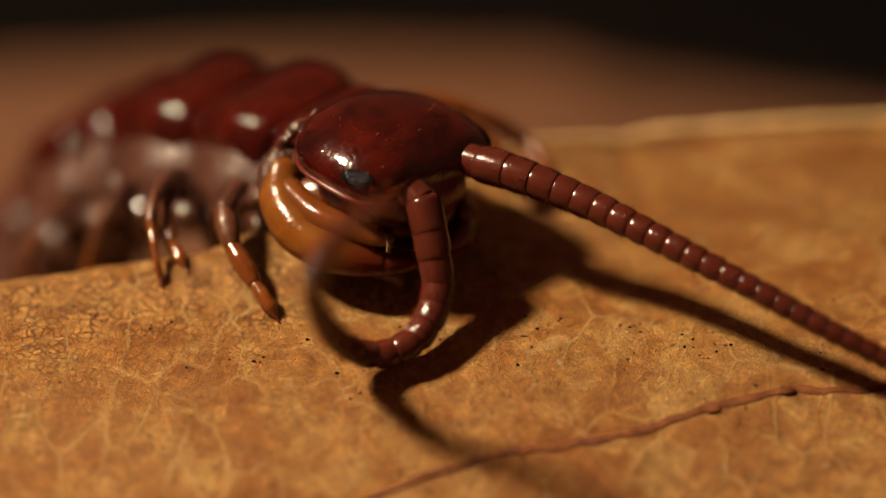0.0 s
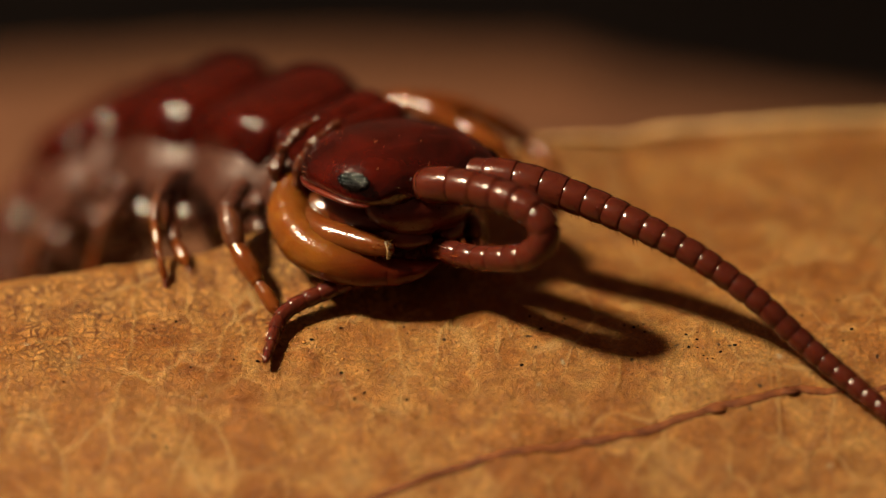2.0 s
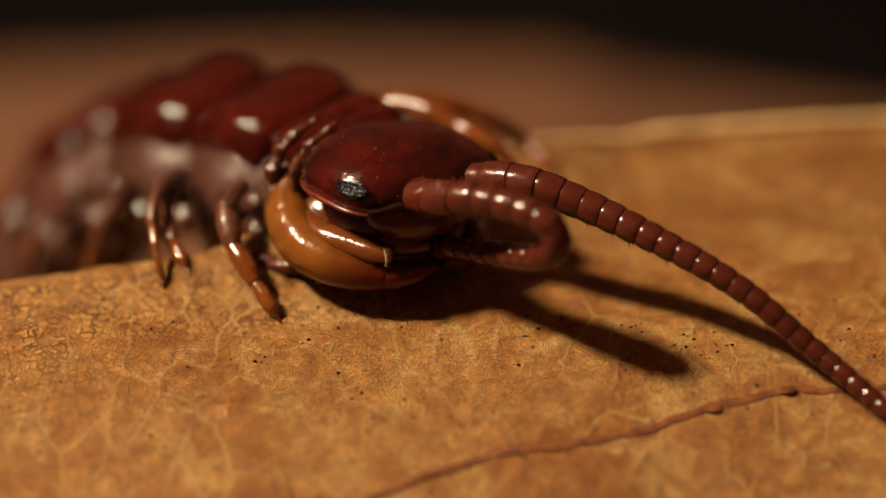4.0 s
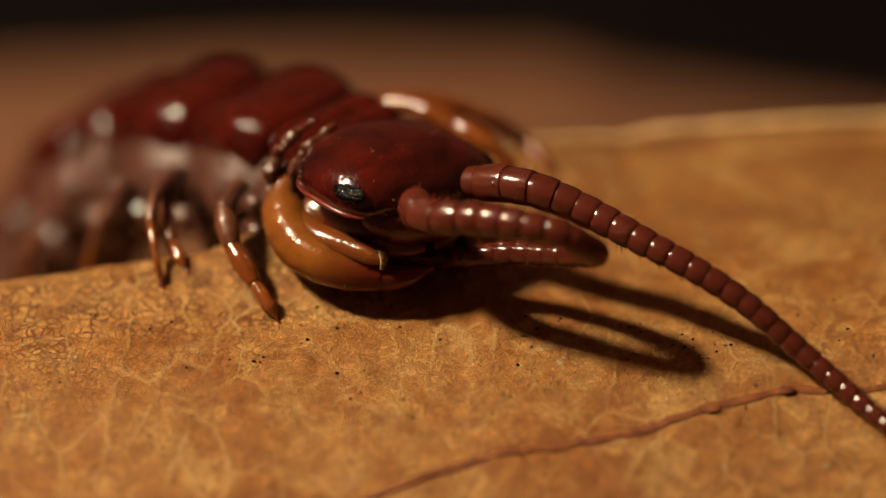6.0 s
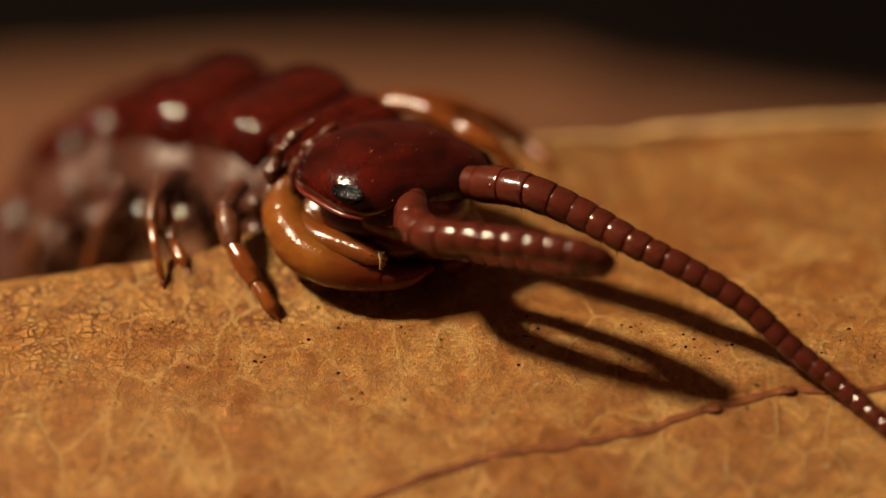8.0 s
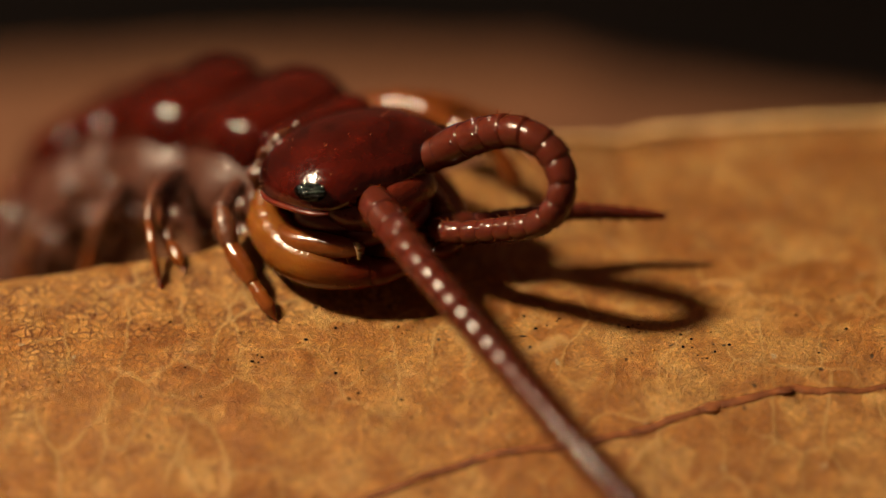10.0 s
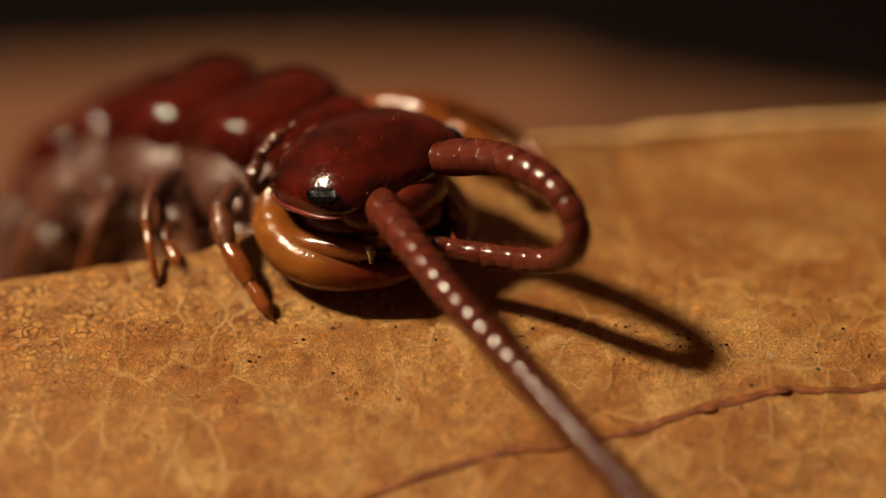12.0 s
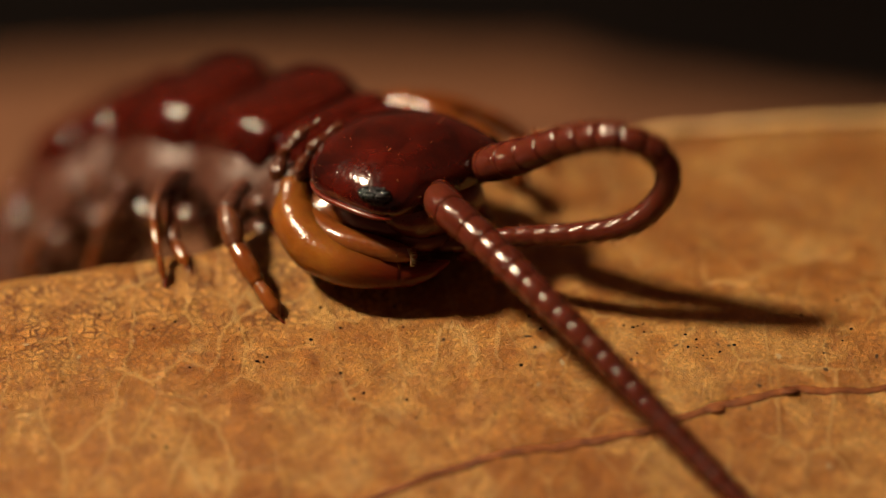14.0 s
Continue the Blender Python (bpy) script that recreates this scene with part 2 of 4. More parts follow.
def leaf_z(x, y):
    rise = float(np.interp(x, (-9, -3.5, 0, 3), (0.45, 0.45, 0.25, 0.1)))
    bend_down = float(np.interp(x, (-4, 1), (0.9, 0.42)))
    z = rise * (math.sqrt(y * y + 0.16) + y) / 2 - rise * 0.2 * math.exp(-y * y)
    over = max(0.0, y - leaf_rim(x))
    z -= bend_down * (over * over if over < 1.2 else 1.44 + 2.4 * (over - 1.2))
    d = max(0.0, 0.2 - y)
    z -= 0.72 * (d - 1.2 * (1 - math.exp(-d / 1.2)))  # the leaf arches down towards the viewer
    if x > 0:
        z += 0.15 * min(1.0, x / 2) * math.exp(-((y - leaf_rim(x) - 0.35) / 0.25) ** 2)  # thickened margin
    z += 0.07 * noise.noise(Vector((x * 0.45, y * 0.45, 3.1))) + 0.035 * noise.noise(Vector((x * 1.3, y * 1.3, 7.7)))
    z += 0.014 * noise.noise(Vector((x * 4.5, y * 4.5, 1.7)))
    return z


def grid_mesh(name, xs, ys, height):
    verts = [(x * MM, y * MM, height(x, y) * MM) for y in ys for x in xs]
    w = len(xs)
    faces = [(j * w + i, j * w + i + 1, (j + 1) * w + i + 1, (j + 1) * w + i) for j in range(len(ys) - 1) for i in range(w - 1)]
    me = bpy.data.meshes.new(name)
    me.from_pydata(verts, [], faces)
    return me


def leaf_normal(x, y, e=0.1):
    return Vector((leaf_z(x - e, y) - leaf_z(x + e, y), leaf_z(x, y - e) - leaf_z(x, y + e), 2 * e)).normalized()


def ridge(bm, line, radius, n=40, rise=0.1, flat=0.3):
    """A low vein lying on the leaf, half sunk in it; rise: how far its middle stands over the blade, in radii."""
    pts = []
    for p in spline([(x, y, 0) for x, y in line], n):
        wob = 0.06 * noise.noise(Vector((p[0] * 2.2, p[1] * 2.2, 5))) + 0.02 * noise.noise(Vector((p[0] * 7, p[1] * 7, 8)))
        x, y = p[0] + wob, p[1] + wob
        pts.append(Vector((x, y, leaf_z(x, y))))
    rings = []
    for k, p in enumerate(pts):
        up = leaf_normal(p.x, p.y)
        t = (pts[min(k + 1, n - 1)] - pts[max(k - 1, 0)]).normalized()
        side = up.cross(t).normalized()
        r = radius * float(np.interp(k / (n - 1), (0, 0.33, 0.67, 1), (0.4, 1, 0.9, 0.3))) * (1 + 0.3 * noise.noise(p * 3))
        rings.append([bm.verts.new(p + up * radius * rise + side * math.cos(a) * r + up * math.sin(a) * r * flat) for a in (0, 0.6, 1.2, 1.94, 2.54, 3.14, 4.71)])
    for a, b in zip(rings, rings[1:]):
        for k in range(7):
            bm.faces.new((a[k], a[(k + 1) % 7], b[(k + 1) % 7], b[k]))
    bm.faces.new(rings[0][::-1])
    bm.faces.new(rings[-1])


def build_leaf():
    leaf = tagged(new("dry_leaf"), "large dry orange-brown leaf with fine veins and dark specks", "leaf")
    blade = hold("blade", grid_mesh("blade", np.arange(-11.5, 12.5, 0.075), np.arange(-12.0, 11.5, 0.075), leaf_z), M_LEAF, leaf)
    solid = blade.modifiers.new("thickness", "SOLIDIFY")
    solid.thickness, solid.offset = 0.16 * MM, -1
    bm = bmesh.new()
    ridge(bm, [(-3.13, -3.75), (-1.98, -3.46), (-0.83, -3.00), (0.59, -2.54), (1.93, -2.32), (3.01, -2.10), (4.28, -1.71), (5.47, -1.43), (6.27, -1.41), (7.08, -1.36), (8.29, -1.06), (9.72, -0.41)], 0.085, 150, 0.0, 0.28)
    for x, y in ((5.47, -1.43), (4.28, -1.73)):
        ball(bm, (x, y, leaf_z(x, y)), 0.13, (1.3, 0.9, 0.3), 12)
    part("vein", bm, M_VEIN, leaf, "dark brown side vein")
    bm = bmesh.new()
    # strip along the rim, coloured pale as if lit
    ridge(bm, [(x, leaf_rim(x) + 0.42) for x in np.linspace(1.0, 11.8, 14)], 0.15, 90, 0.5, 0.7)
    part("margin", bm, M_LIT_MARGIN, leaf, "thickened leaf margin, its lit rim painted pale")
    rnd = random.Random(4)
    for k in range(14):
        x = -8.2 + k * 1.2 + rnd.uniform(-0.35, 0.35)
        y = leaf_rim(x) - rnd.uniform(0.1, 1.6)
        line = [(x, y)]
        for j in range(rnd.choice((3, 4, 5))):
            x += rnd.uniform(0.08, 0.5)
            y -= rnd.uniform(0.5, 0.95)
            line.append((x, y))
        bm = bmesh.new()
        ridge(bm, line, rnd.uniform(0.016, 0.028), 90, rnd.uniform(-0.15, 0.05), 0.35)
        part("veinlet", bm, M_LEAF, leaf, "pale thin cross vein")
    for k in range(9):
        x = 0.2 + k * 1.0 + rnd.uniform(-0.2, 0.2)
        y = float(np.interp(x, (-0.83, 1.93, 4.28, 6.27, 8.29), (-3.00, -2.32, -1.71, -1.41, -1.06)))
        line = [(x, y), (x + 0.12, y - 0.8), (x + 0.1 + rnd.uniform(-0.2, 0.3), y - 1.8), (x + rnd.uniform(0, 0.5), y - 3.2)]
        bm = bmesh.new()
        ridge(bm, line, rnd.uniform(0.025, 0.04), 60, -0.12, 0.3)
        part("veinlet", bm, M_LEAF, leaf, "pale thin cross vein")
    return leaf


build_leaf()


def build_grains():
    """Tiny dark crumbs of soil and a few pale chips that lie on the leaf, in loose clusters."""
    rnd = random.Random(21)
    for name, mat, label, spots in (
            ("soil_grains", M_SOIL, "tiny black soil crumbs scattered on the leaf",
             ((-2.98, -0.94, 6, 0.12), (-0.59, -0.11, 5, 0.1), (4.29, -0.61, 12, 0.3), (-1.39, -1.26, 4, 0.2), (-6.54, -1.30, 3, 0.3), (-2.22, -0.43, 7, 0.4), (1.61, 0.10, 8, 0.2), (6.39, 0.20, 9, 0.5), (5.47, -1.42, 5, 0.06), (-4.88, -0.15, 9, 0.8), (0.42, -0.89, 8, 0.7), (3.07, -0.30, 8, 0.4))),
            ("pale_chips", M_VEINLET, "tiny pale flakes scattered on the leaf",
             ((-2.06, -1.83, 2, 0.1), (-5.70, -1.88, 2, 0.1), (1.61, 0.10, 3, 0.12), (-4.45, 0.20, 6, 0.5), (-1.49, -0.67, 5, 0.7), (3.98, -0.30, 4, 0.4)))):
        bm = bmesh.new()
        for x, y, count, spread in spots:
            for k in range(count):
                px, py = x + rnd.gauss(0, spread), y + rnd.gauss(0, spread)
                r = rnd.uniform(0.010, 0.032)
                g = bmesh.ops.create_icosphere(bm, subdivisions=1, radius=r)
                for v in g["verts"]:
                    v.co = Vector((v.co.x * rnd.uniform(0.7, 1.6), v.co.y * rnd.uniform(0.6, 1.4), v.co.z * rnd.uniform(0.4, 0.9))) + Vector((px, py, leaf_z(px, py) + r * 0.2))
        tagged(part(name, bm, mat), label, "debris", kind="stuff")


build_grains()


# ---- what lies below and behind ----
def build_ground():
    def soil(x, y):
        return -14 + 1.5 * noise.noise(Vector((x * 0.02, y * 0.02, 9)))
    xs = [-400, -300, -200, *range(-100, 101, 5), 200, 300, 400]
    # sheet behind everything, coloured near black in place of unlit distance
    tagged(hold("ground", grid_mesh("ground", xs, xs, soil), M_SOIL), "forest soil, night darkness put into its near-black colour", kind="structure")

    def lower(x, y):
        far = 27.0 - 0.43 * max(0.0, x - 2.3) + 0.08 * min(0.0, x - 2.3)
        over = max(0.0, y - far)
        return -7 - 0.09 * over * over + 0.5 * noise.noise(Vector((x * 0.12, y * 0.12, 2))) + 0.12 * noise.noise(Vector((x * 0.5, y * 0.5, 4)))
    me = grid_mesh("old_leaf", np.arange(-34, 34, 0.5), np.arange(-16, 42, 0.5), lower)
    ob = tagged(hold("old_leaf", me, M_LITTER), "broad dull brown old leaf lying on the soil", "leaf")
    solid = ob.modifiers.new("thickness", "SOLIDIFY")
    solid.thickness, solid.offset = 0.3 * MM, -1


build_ground()

# ---- the centipede ----
centipede = tagged(new("centipede"), "glossy dark red centipede grooming its antennae on the leaf", "centipede")
SPINE = [(-1.20, 2.22, 1.81), (-2.02, 3.42, 1.57), (-3.05, 4.72, 1.27), (-4.30, 5.90, 0.90), (-5.51, 7.03, 0.18), (-6.43, 8.02, -0.90), (-7.21, 9.00, -2.52), (-8.12, 10.17, -4.59), (-9.47, 11.56, -6.81), (-11.16, 13.26, -8.29)]


def spine_frames(n):
    pts = spline(SPINE, n)
    return [(Vector(p), t, s, u) for p, (t, s, u) in zip(pts, frames_along(pts))]


def plate_shell(length, width, rise, thick=0.12, droop=0.35):
    """A curved back plate: rounded corners, rolled rim; local x runs along the body, z up."""
    bm = bmesh.new()
    nu, nv = 18, 22
    tops, lows = [], []
    for i in range(nu):
        a = i / (nu - 1) * 2 - 1
        top, low = [], []
        for k in range(nv):
            b = k / (nv - 1) * 2 - 1
            x = a * length / 2 * (1 - 0.10 * b * b * (1 if a > 0 else -0.3))
            y = b * width / 2 * (1 - 0.10 * abs(a) ** 6 - 0.06 * (a > 0) * a * a)
            edge = max(abs(a), abs(b))
            z = rise * (1 - abs(b) ** 9) - droop * abs(b) ** 7 + 0.26 * (1 - a * a) - 0.10 * max(0, edge - 0.86) / 0.14
            top.append(bm.verts.new((x, y, z)))
            low.append(bm.verts.new((x * 0.97, y * 0.97, z - thick)))
        tops.append(top)
        lows.append(low)
    for grid, flip in ((tops, False), (lows, True)):
        for i in range(nu - 1):
            for k in range(nv - 1):
                q = (grid[i][k], grid[i + 1][k], grid[i + 1][k + 1], grid[i][k + 1])
                bm.faces.new(q[::-1] if flip else q)
    for i in range(nu - 1):
        bm.faces.new((tops[i][0], lows[i][0], lows[i + 1][0], tops[i + 1][0]))
        bm.faces.new((tops[i][-1], tops[i + 1][-1], lows[i + 1][-1], lows[i][-1]))
    for k in range(nv - 1):
        bm.faces.new((tops[0][k], tops[0][k + 1], lows[0][k + 1], lows[0][k]))
        bm.faces.new((tops[-1][k], lows[-1][k], lows[-1][k + 1], tops[-1][k + 1]))
    return bm


TRUNK = []


def build_trunk():
    """Plates along the back, the soft flanks between them, and the belly."""
    rows = spine_frames(200)
    dist = np.cumsum([0, *[(rows[i + 1][0] - rows[i][0]).length for i in range(199)]])

    def station(s):
        i = int(np.searchsorted(dist, s))
        return rows[min(i, 199)]
    s = 0.0
    sizes = ((0.6, 2.1), (1.0, 2.4), (2.15, 2.85), (2.05, 2.85), (1.0, 2.6), (1.95, 2.75), (0.95, 2.5), (1.8, 2.6), (1.8, 2.5))
    for length, width in sizes:
        p, t, side, up = station(s + length / 2)
        m = Matrix((-t, side * -1, up)).transposed().to_4x4()
        m.translation = p + up * (0.42 if length > 1.2 else 0.31)
        m = m @ pose(0, 0, 0, 9)
        plate = part("back_plate", plate_shell(length - (0.06 if length > 1.2 else 0.0), width, 0.26, droop=0.45), M_TERGITE, centipede, "glossy dark red back plate", at_mm(m))
        m2 = m.copy()
        m2.translation = p - up * 0.42
        bm = bmesh.new()
        ball(bm, (0, 0, -0.15), 1, (max(length * 0.72, 0.7), width * 0.5 + 0.34, 1.2), 44)
        for v in bm.verts:
            q = v.co
            fold = noise.noise(q * 2.3 + Vector((s, 0, 0))) * 0.08 + abs(noise.noise(q * 4.0 + Vector((0, s, 0)))) * 0.09
            v.co += q.normalized() * fold
        pieces = [plate, part("flank", bm, M_FLANK, centipede, "soft grey-brown folded flank skin", at_mm(m2))]
        half = width / 2
        rnd = random.Random(int(s * 100) + 5)
        for sign in (-1, 1):
            bm = bmesh.new()
            tube(bm, [(0.0, sign * (half + 0.16), -0.2), (0.05, sign * (half + 0.34), -0.5), (0.1, sign * (half + 0.26), -0.95)], (0.20, 0.30, 0.22), 16, 14, lumpy=0.35)
            pieces.append(part("coxa", bm, M_COXA, centipede, "wrinkled brownish leg base", at_mm(m2)))
            for a, b, c, r in ((-0.34, 0.26, 0.10, 0.20), (0.30, 0.26, 0.04, 0.18), (0.36, 0.36, -0.35, 0.19), (-0.36, 0.36, -0.42, 0.22)):
                if length < 0.7:
                    continue
                bm = bmesh.new()
                ball(bm, (a * length + rnd.uniform(-0.1, 0.1), sign * (half + b), c + rnd.uniform(-0.1, 0.1)), r, (1.25, 0.8, 1.0), 18)
                for v in bm.verts:
                    v.co += v.co.normalized() * 0.08 * noise.noise(v.co * 4)
                pieces.append(part("pleurite", bm, M_COXA, centipede, "small glistening side plate in the flank skin", at_mm(m2)))
        TRUNK.append(pieces)
        s += length
    bm = bmesh.new()
    tube(bm, [p - up * 0.75 for p, t, side, up in spine_frames(len(SPINE))], (0.7, 1.15, 1.25, 1.25, 1.25, 1.25, 1.2, 1.1, 0.9, 0.6), 70, 28, 0.85, lumpy=0.2)
    part("belly", bm, M_FLANK, centipede, "soft brown underside of the trunk")


build_trunk()


def build_leg(points, radii, base_r=0.16, hairs=10, seed=0, skin=None):
    """A leg in joints, from the flank to the foot; points in place, one for each joint."""
    rnd = random.Random(seed)
    bm = bmesh.new()
    first = [Vector(p) for p in points[:2]]
    tube(bm, [first[0], first[0].lerp(first[1], 0.5) + Vector((0, 0, 0.04)), first[1]], (base_r, base_r * 0.8, radii[0]), 12, 12)
    leg = part("leg", bm, skin or M_FLANK, centipede, "amber translucent walking leg with a greyish base")
    names = ("femur", "tibia", "tarsus", "tarsus", "tarsus")
    for k in range(1, len(points) - 1):
        a, b = Vector(points[k]), Vector(points[k + 1])
        bm = bmesh.new()
        r0, r1 = radii[k - 1], radii[k]
        way = (b - a).normalized()
        last = k == len(points) - 2
        arch = Vector((0, 0, 0.025 * (b - a).length))
        tube(bm, [a - way * r0 * 0.3, a.lerp(b, 0.35) + arch, a.lerp(b, 0.7) + arch * 0.8, b], (r0 * 0.75, r0 * 1.05, r0, r1 * (0.35 if last else 0.9)), 16, 12)
        bm.normal_update()
        for face in rnd.sample([f for f in bm.faces if len(f.verts) == 4], hairs):
            hair_on(bm, face, face.normal + way * 0.8, rnd.uniform(0.10, 0.18), 0.010)
        part(names[min(k - 1, 4)], bm, skin or M_THIGH if k == 1 else M_LEG, leg)
    a, b = Vector(points[-2]), Vector(points[-1])
    way = (b - a).normalized()
    bm = bmesh.new()
    tube(bm, [b - way * 0.05, b + way * 0.06, b + way * 0.11 + Vector((0.02, 0, 0.02))], (0.03, 0.02, 0.004), 6, 6)
    part("claw", bm, M_CLAW, leg, "dark foot claw")
    return leg


LEG_PLACES = (
    ([(-3.36, 2.20, 1.42), (-3.59, 1.40, 1.32), (-3.45, 0.95, 0.91), (-3.07, 0.45, 0.47), (-2.69, 0.03, 0.03)], (0.19, 0.17, 0.125, 0.04)),  # front
    ([(-4.50, 3.20, 1.18), (-4.77, 1.90, 1.35), (-4.81, 1.50, 1.10), (-4.71, 1.00, 0.74), (-4.60, 0.73, 0.33)], (0.085, 0.075, 0.06, 0.03)),  # second
    ([(-4.41, 3.40, 1.09), (-4.61, 2.20, 1.01), (-4.48, 1.50, 0.73), (-4.23, 1.01, 0.47)], (0.12, 0.11, 0.04)),  # third
    ([(-5.32, 4.60, 0.45), (-5.71, 3.80, 0.28), (-5.96, 3.60, -0.37), (-6.15, 3.80, -1.32)], (0.12, 0.11, 0.07)),  # hanging over the rim
    ([(-6.42, 5.20, -0.36), (-6.91, 4.60, -0.35), (-7.21, 4.40, -0.96), (-7.22, 4.60, -2.14)], (0.12, 0.11, 0.07)),  # hanging over the rim
    ([(-1.38, 4.28, 1.96), (-0.55, 4.11, 2.07), (0.20, 3.69, 1.88), (0.93, 3.28, 1.58), (1.34, 3.00, 0.90)], (0.20, 0.19, 0.15, 0.05)),  # far side
    ([(-1.63, 4.90, 1.69), (-0.62, 4.60, 1.94), (0.44, 4.70, 1.72), (1.42, 4.90, 1.04), (1.94, 4.30, 0.69)], (0.17, 0.15, 0.11, 0.05)),  # far side
)
for k, (line, radii) in enumerate(LEG_PLACES):
    build_leg(line, radii, seed=k, skin=M_LEG if k > 4 else None)


# ---- head ----
HEAD_A, HEAD_B, HEAD_TOP, HEAD_LOW = 1.41, 1.58, 0.77, 0.34


def head_at(theta, phi, grow=0.0):
    """A place on the head capsule, x to its front, y to its left; phi runs from the crown to the underside."""
    c, s = math.cos(theta), math.sin(theta)
    if c > 0:  # the front half is squarer than the rear
        c, s = c ** 0.60, math.copysign(abs(s) ** 0.60, s)
    r = max(math.sin(phi), 0.0) ** 0.86
    squash = 1 - 0.13 * max(0.0, c) ** 3 - 0.05 * max(0.0, -c) ** 2
    x = (HEAD_A + grow) * c * r * squash
    y = (HEAD_B + grow) * s * r
    k = math.cos(phi)
    z = (HEAD_TOP + grow) * k if k > 0 else (HEAD_LOW + grow) * k
    z -= 0.10 * max(0.0, x) ** 2 * 0.6
    for sign in (-1, 1):
        d = (x - 1.15) ** 2 + (y - sign * 0.77) ** 2
        z += 0.09 * math.exp(-d / 0.07) * (k > -0.3)
    for sign in (-1, 1):
        d = ((theta - sign * 1.02) / 0.30) ** 2 + ((phi - 1.27) / 0.26) ** 2
        e = ((theta - sign * 0.72) / 0.28) ** 2 + ((phi - 1.36) / 0.36) ** 2
        out = 0.03 * math.exp(-d) + 0.05 * math.exp(-e)
        x, y, z = x + c * out * 0.85, y + s * out * 0.85, z + out * 0.55
    furrow = math.exp(-((x - 0.42 - 0.25 * abs(y)) / 0.06) ** 2) * (abs(y) < 1.0) * max(k, 0)
    return Vector((x, y, z - 0.018 * furrow))


def head_normal(theta, phi):
    e = 0.03
    a = head_at(theta + e, phi) - head_at(theta - e, phi)
    b = head_at(theta, phi + e) - head_at(theta, phi - e)
    return b.cross(a).normalized() * -1 if b.cross(a).dot(head_at(theta, phi)) < 0 else b.cross(a).normalized()


def build_head():
    bm = bmesh.new()
    nt, npz = 72, 40
    top = bm.verts.new(head_at(0, 0))
    low = bm.verts.new(head_at(0, math.pi))
    rings = [[bm.verts.new(head_at(2 * math.pi * k / nt, math.pi * j / npz)) for k in range(nt)] for j in range(1, npz)]
    for a, b in zip(rings, rings[1:]):
        for k in range(nt):
            bm.faces.new((a[k], b[k], b[(k + 1) % nt], a[(k + 1) % nt]))
    for k in range(nt):
        bm.faces.new((top, rings[0][k], rings[0][(k + 1) % nt]))
        bm.faces.new((low, rings[-1][(k + 1) % nt], rings[-1][k]))
    head = part("head", bm, M_HEAD, centipede, "glossy dark red rounded head shield")
    rnd = random.Random(7)
    lens = None
    for sign in (-1, 1):
        mid_t, mid_p = sign * radians(62), radians(73)
        bm = bmesh.new()
        rings = [[bm.verts.new(head_at(mid_t, mid_p) + head_normal(mid_t, mid_p) * 0.022)]]
        for f, rise in ((0.5, 0.02), (0.85, 0.014), (1.0, -0.004)):
            ring = []
            for k in range(24):
                a = 2 * math.pi * k / 24
                th, ph = mid_t + math.cos(a) * radians(17) * f, mid_p + math.sin(a) * radians(10.5) * f
                ring.append(bm.verts.new(head_at(th, ph) + head_normal(th, ph) * rise))
            rings.append(ring)
        for k in range(24):
            bm.faces.new((rings[0][0], rings[1][k], rings[1][(k + 1) % 24]))
            for a, b in zip(rings[1:], rings[2:]):
                bm.faces.new((a[k], b[k], b[(k + 1) % 24], a[(k + 1) % 24]))
        part("eye", bm, M_EYE_FIELD, head, "black eye field of many tiny lenses")
        for row in range(-2, 3):
            for k in range(-4, 5):
                u, v = k + 0.5 * (row % 2), row
                if (u / 4.3) ** 2 + (v / 2.6) ** 2 > 1:
                    continue
                th = mid_t + sign * radians(u * 3.5 + rnd.uniform(-0.5, 0.5))
                ph = mid_p + radians(v * 3.8 + u * 0.3 + rnd.uniform(-0.5, 0.5))
                if lens is None:
                    bm = bmesh.new()
                    rings = [[bm.verts.new((0, 0, 0.052 - 0.040))]]
                    for a in (10, 20, 30):
                        rings.append([bm.verts.new((0.052 * math.sin(radians(a)) * math.cos(q * math.pi / 5), 0.052 * math.sin(radians(a)) * math.sin(q * math.pi / 5),
                                                    0.052 * math.cos(radians(a)) - 0.040)) for q in range(10)])
                    for q in range(10):
                        bm.faces.new((rings[0][0], rings[1][q], rings[1][(q + 1) % 10]))
                        for a, b in zip(rings[1:], rings[2:]):
                            bm.faces.new((a[q], b[q], b[(q + 1) % 10], a[(q + 1) % 10]))
                    ob = part("ocellus", bm, M_EYE, head)
                    lens = ob.data
                else:
                    ob = hold("ocellus", lens, M_EYE, head)
                n = head_normal(th, ph)
                ob.matrix_basis = Matrix.Translation((head_at(th, ph) + n * 0.024) * MM) @ n.to_track_quat("Z", "Y").to_matrix().to_4x4()
    # face below the shield, upper lip and jaws
    bm = bmesh.new()
    ball(bm, (0.72, 0, -0.42), 1, (0.68, 1.02, 0.52), 28)
    for v in bm.verts:
        v.co += v.co.normalized() * 0.05 * noise.noise(v.co * 3)
    part("face", bm, M_FACE, head, "reddish brown face plate under the shield")
    bm = bmesh.new()
    ball(bm, (0.1, 0, -0.6), 1, (1.1, 1.2, 0.5), 24)
    part("throat", bm, M_CLAW, head)
    for sign in (-1, 1):
        bm = bmesh.new()
        tube(bm, [(0.55, sign * 0.75, -0.72), (0.95, sign * 0.5, -0.85), (1.2, sign * 0.12, -0.86)], (0.2, 0.24, 0.18, 0.08), 14, 12)
        part("jaw", bm, M_CLAW, head, "dark red jaw")
        bm = bmesh.new()
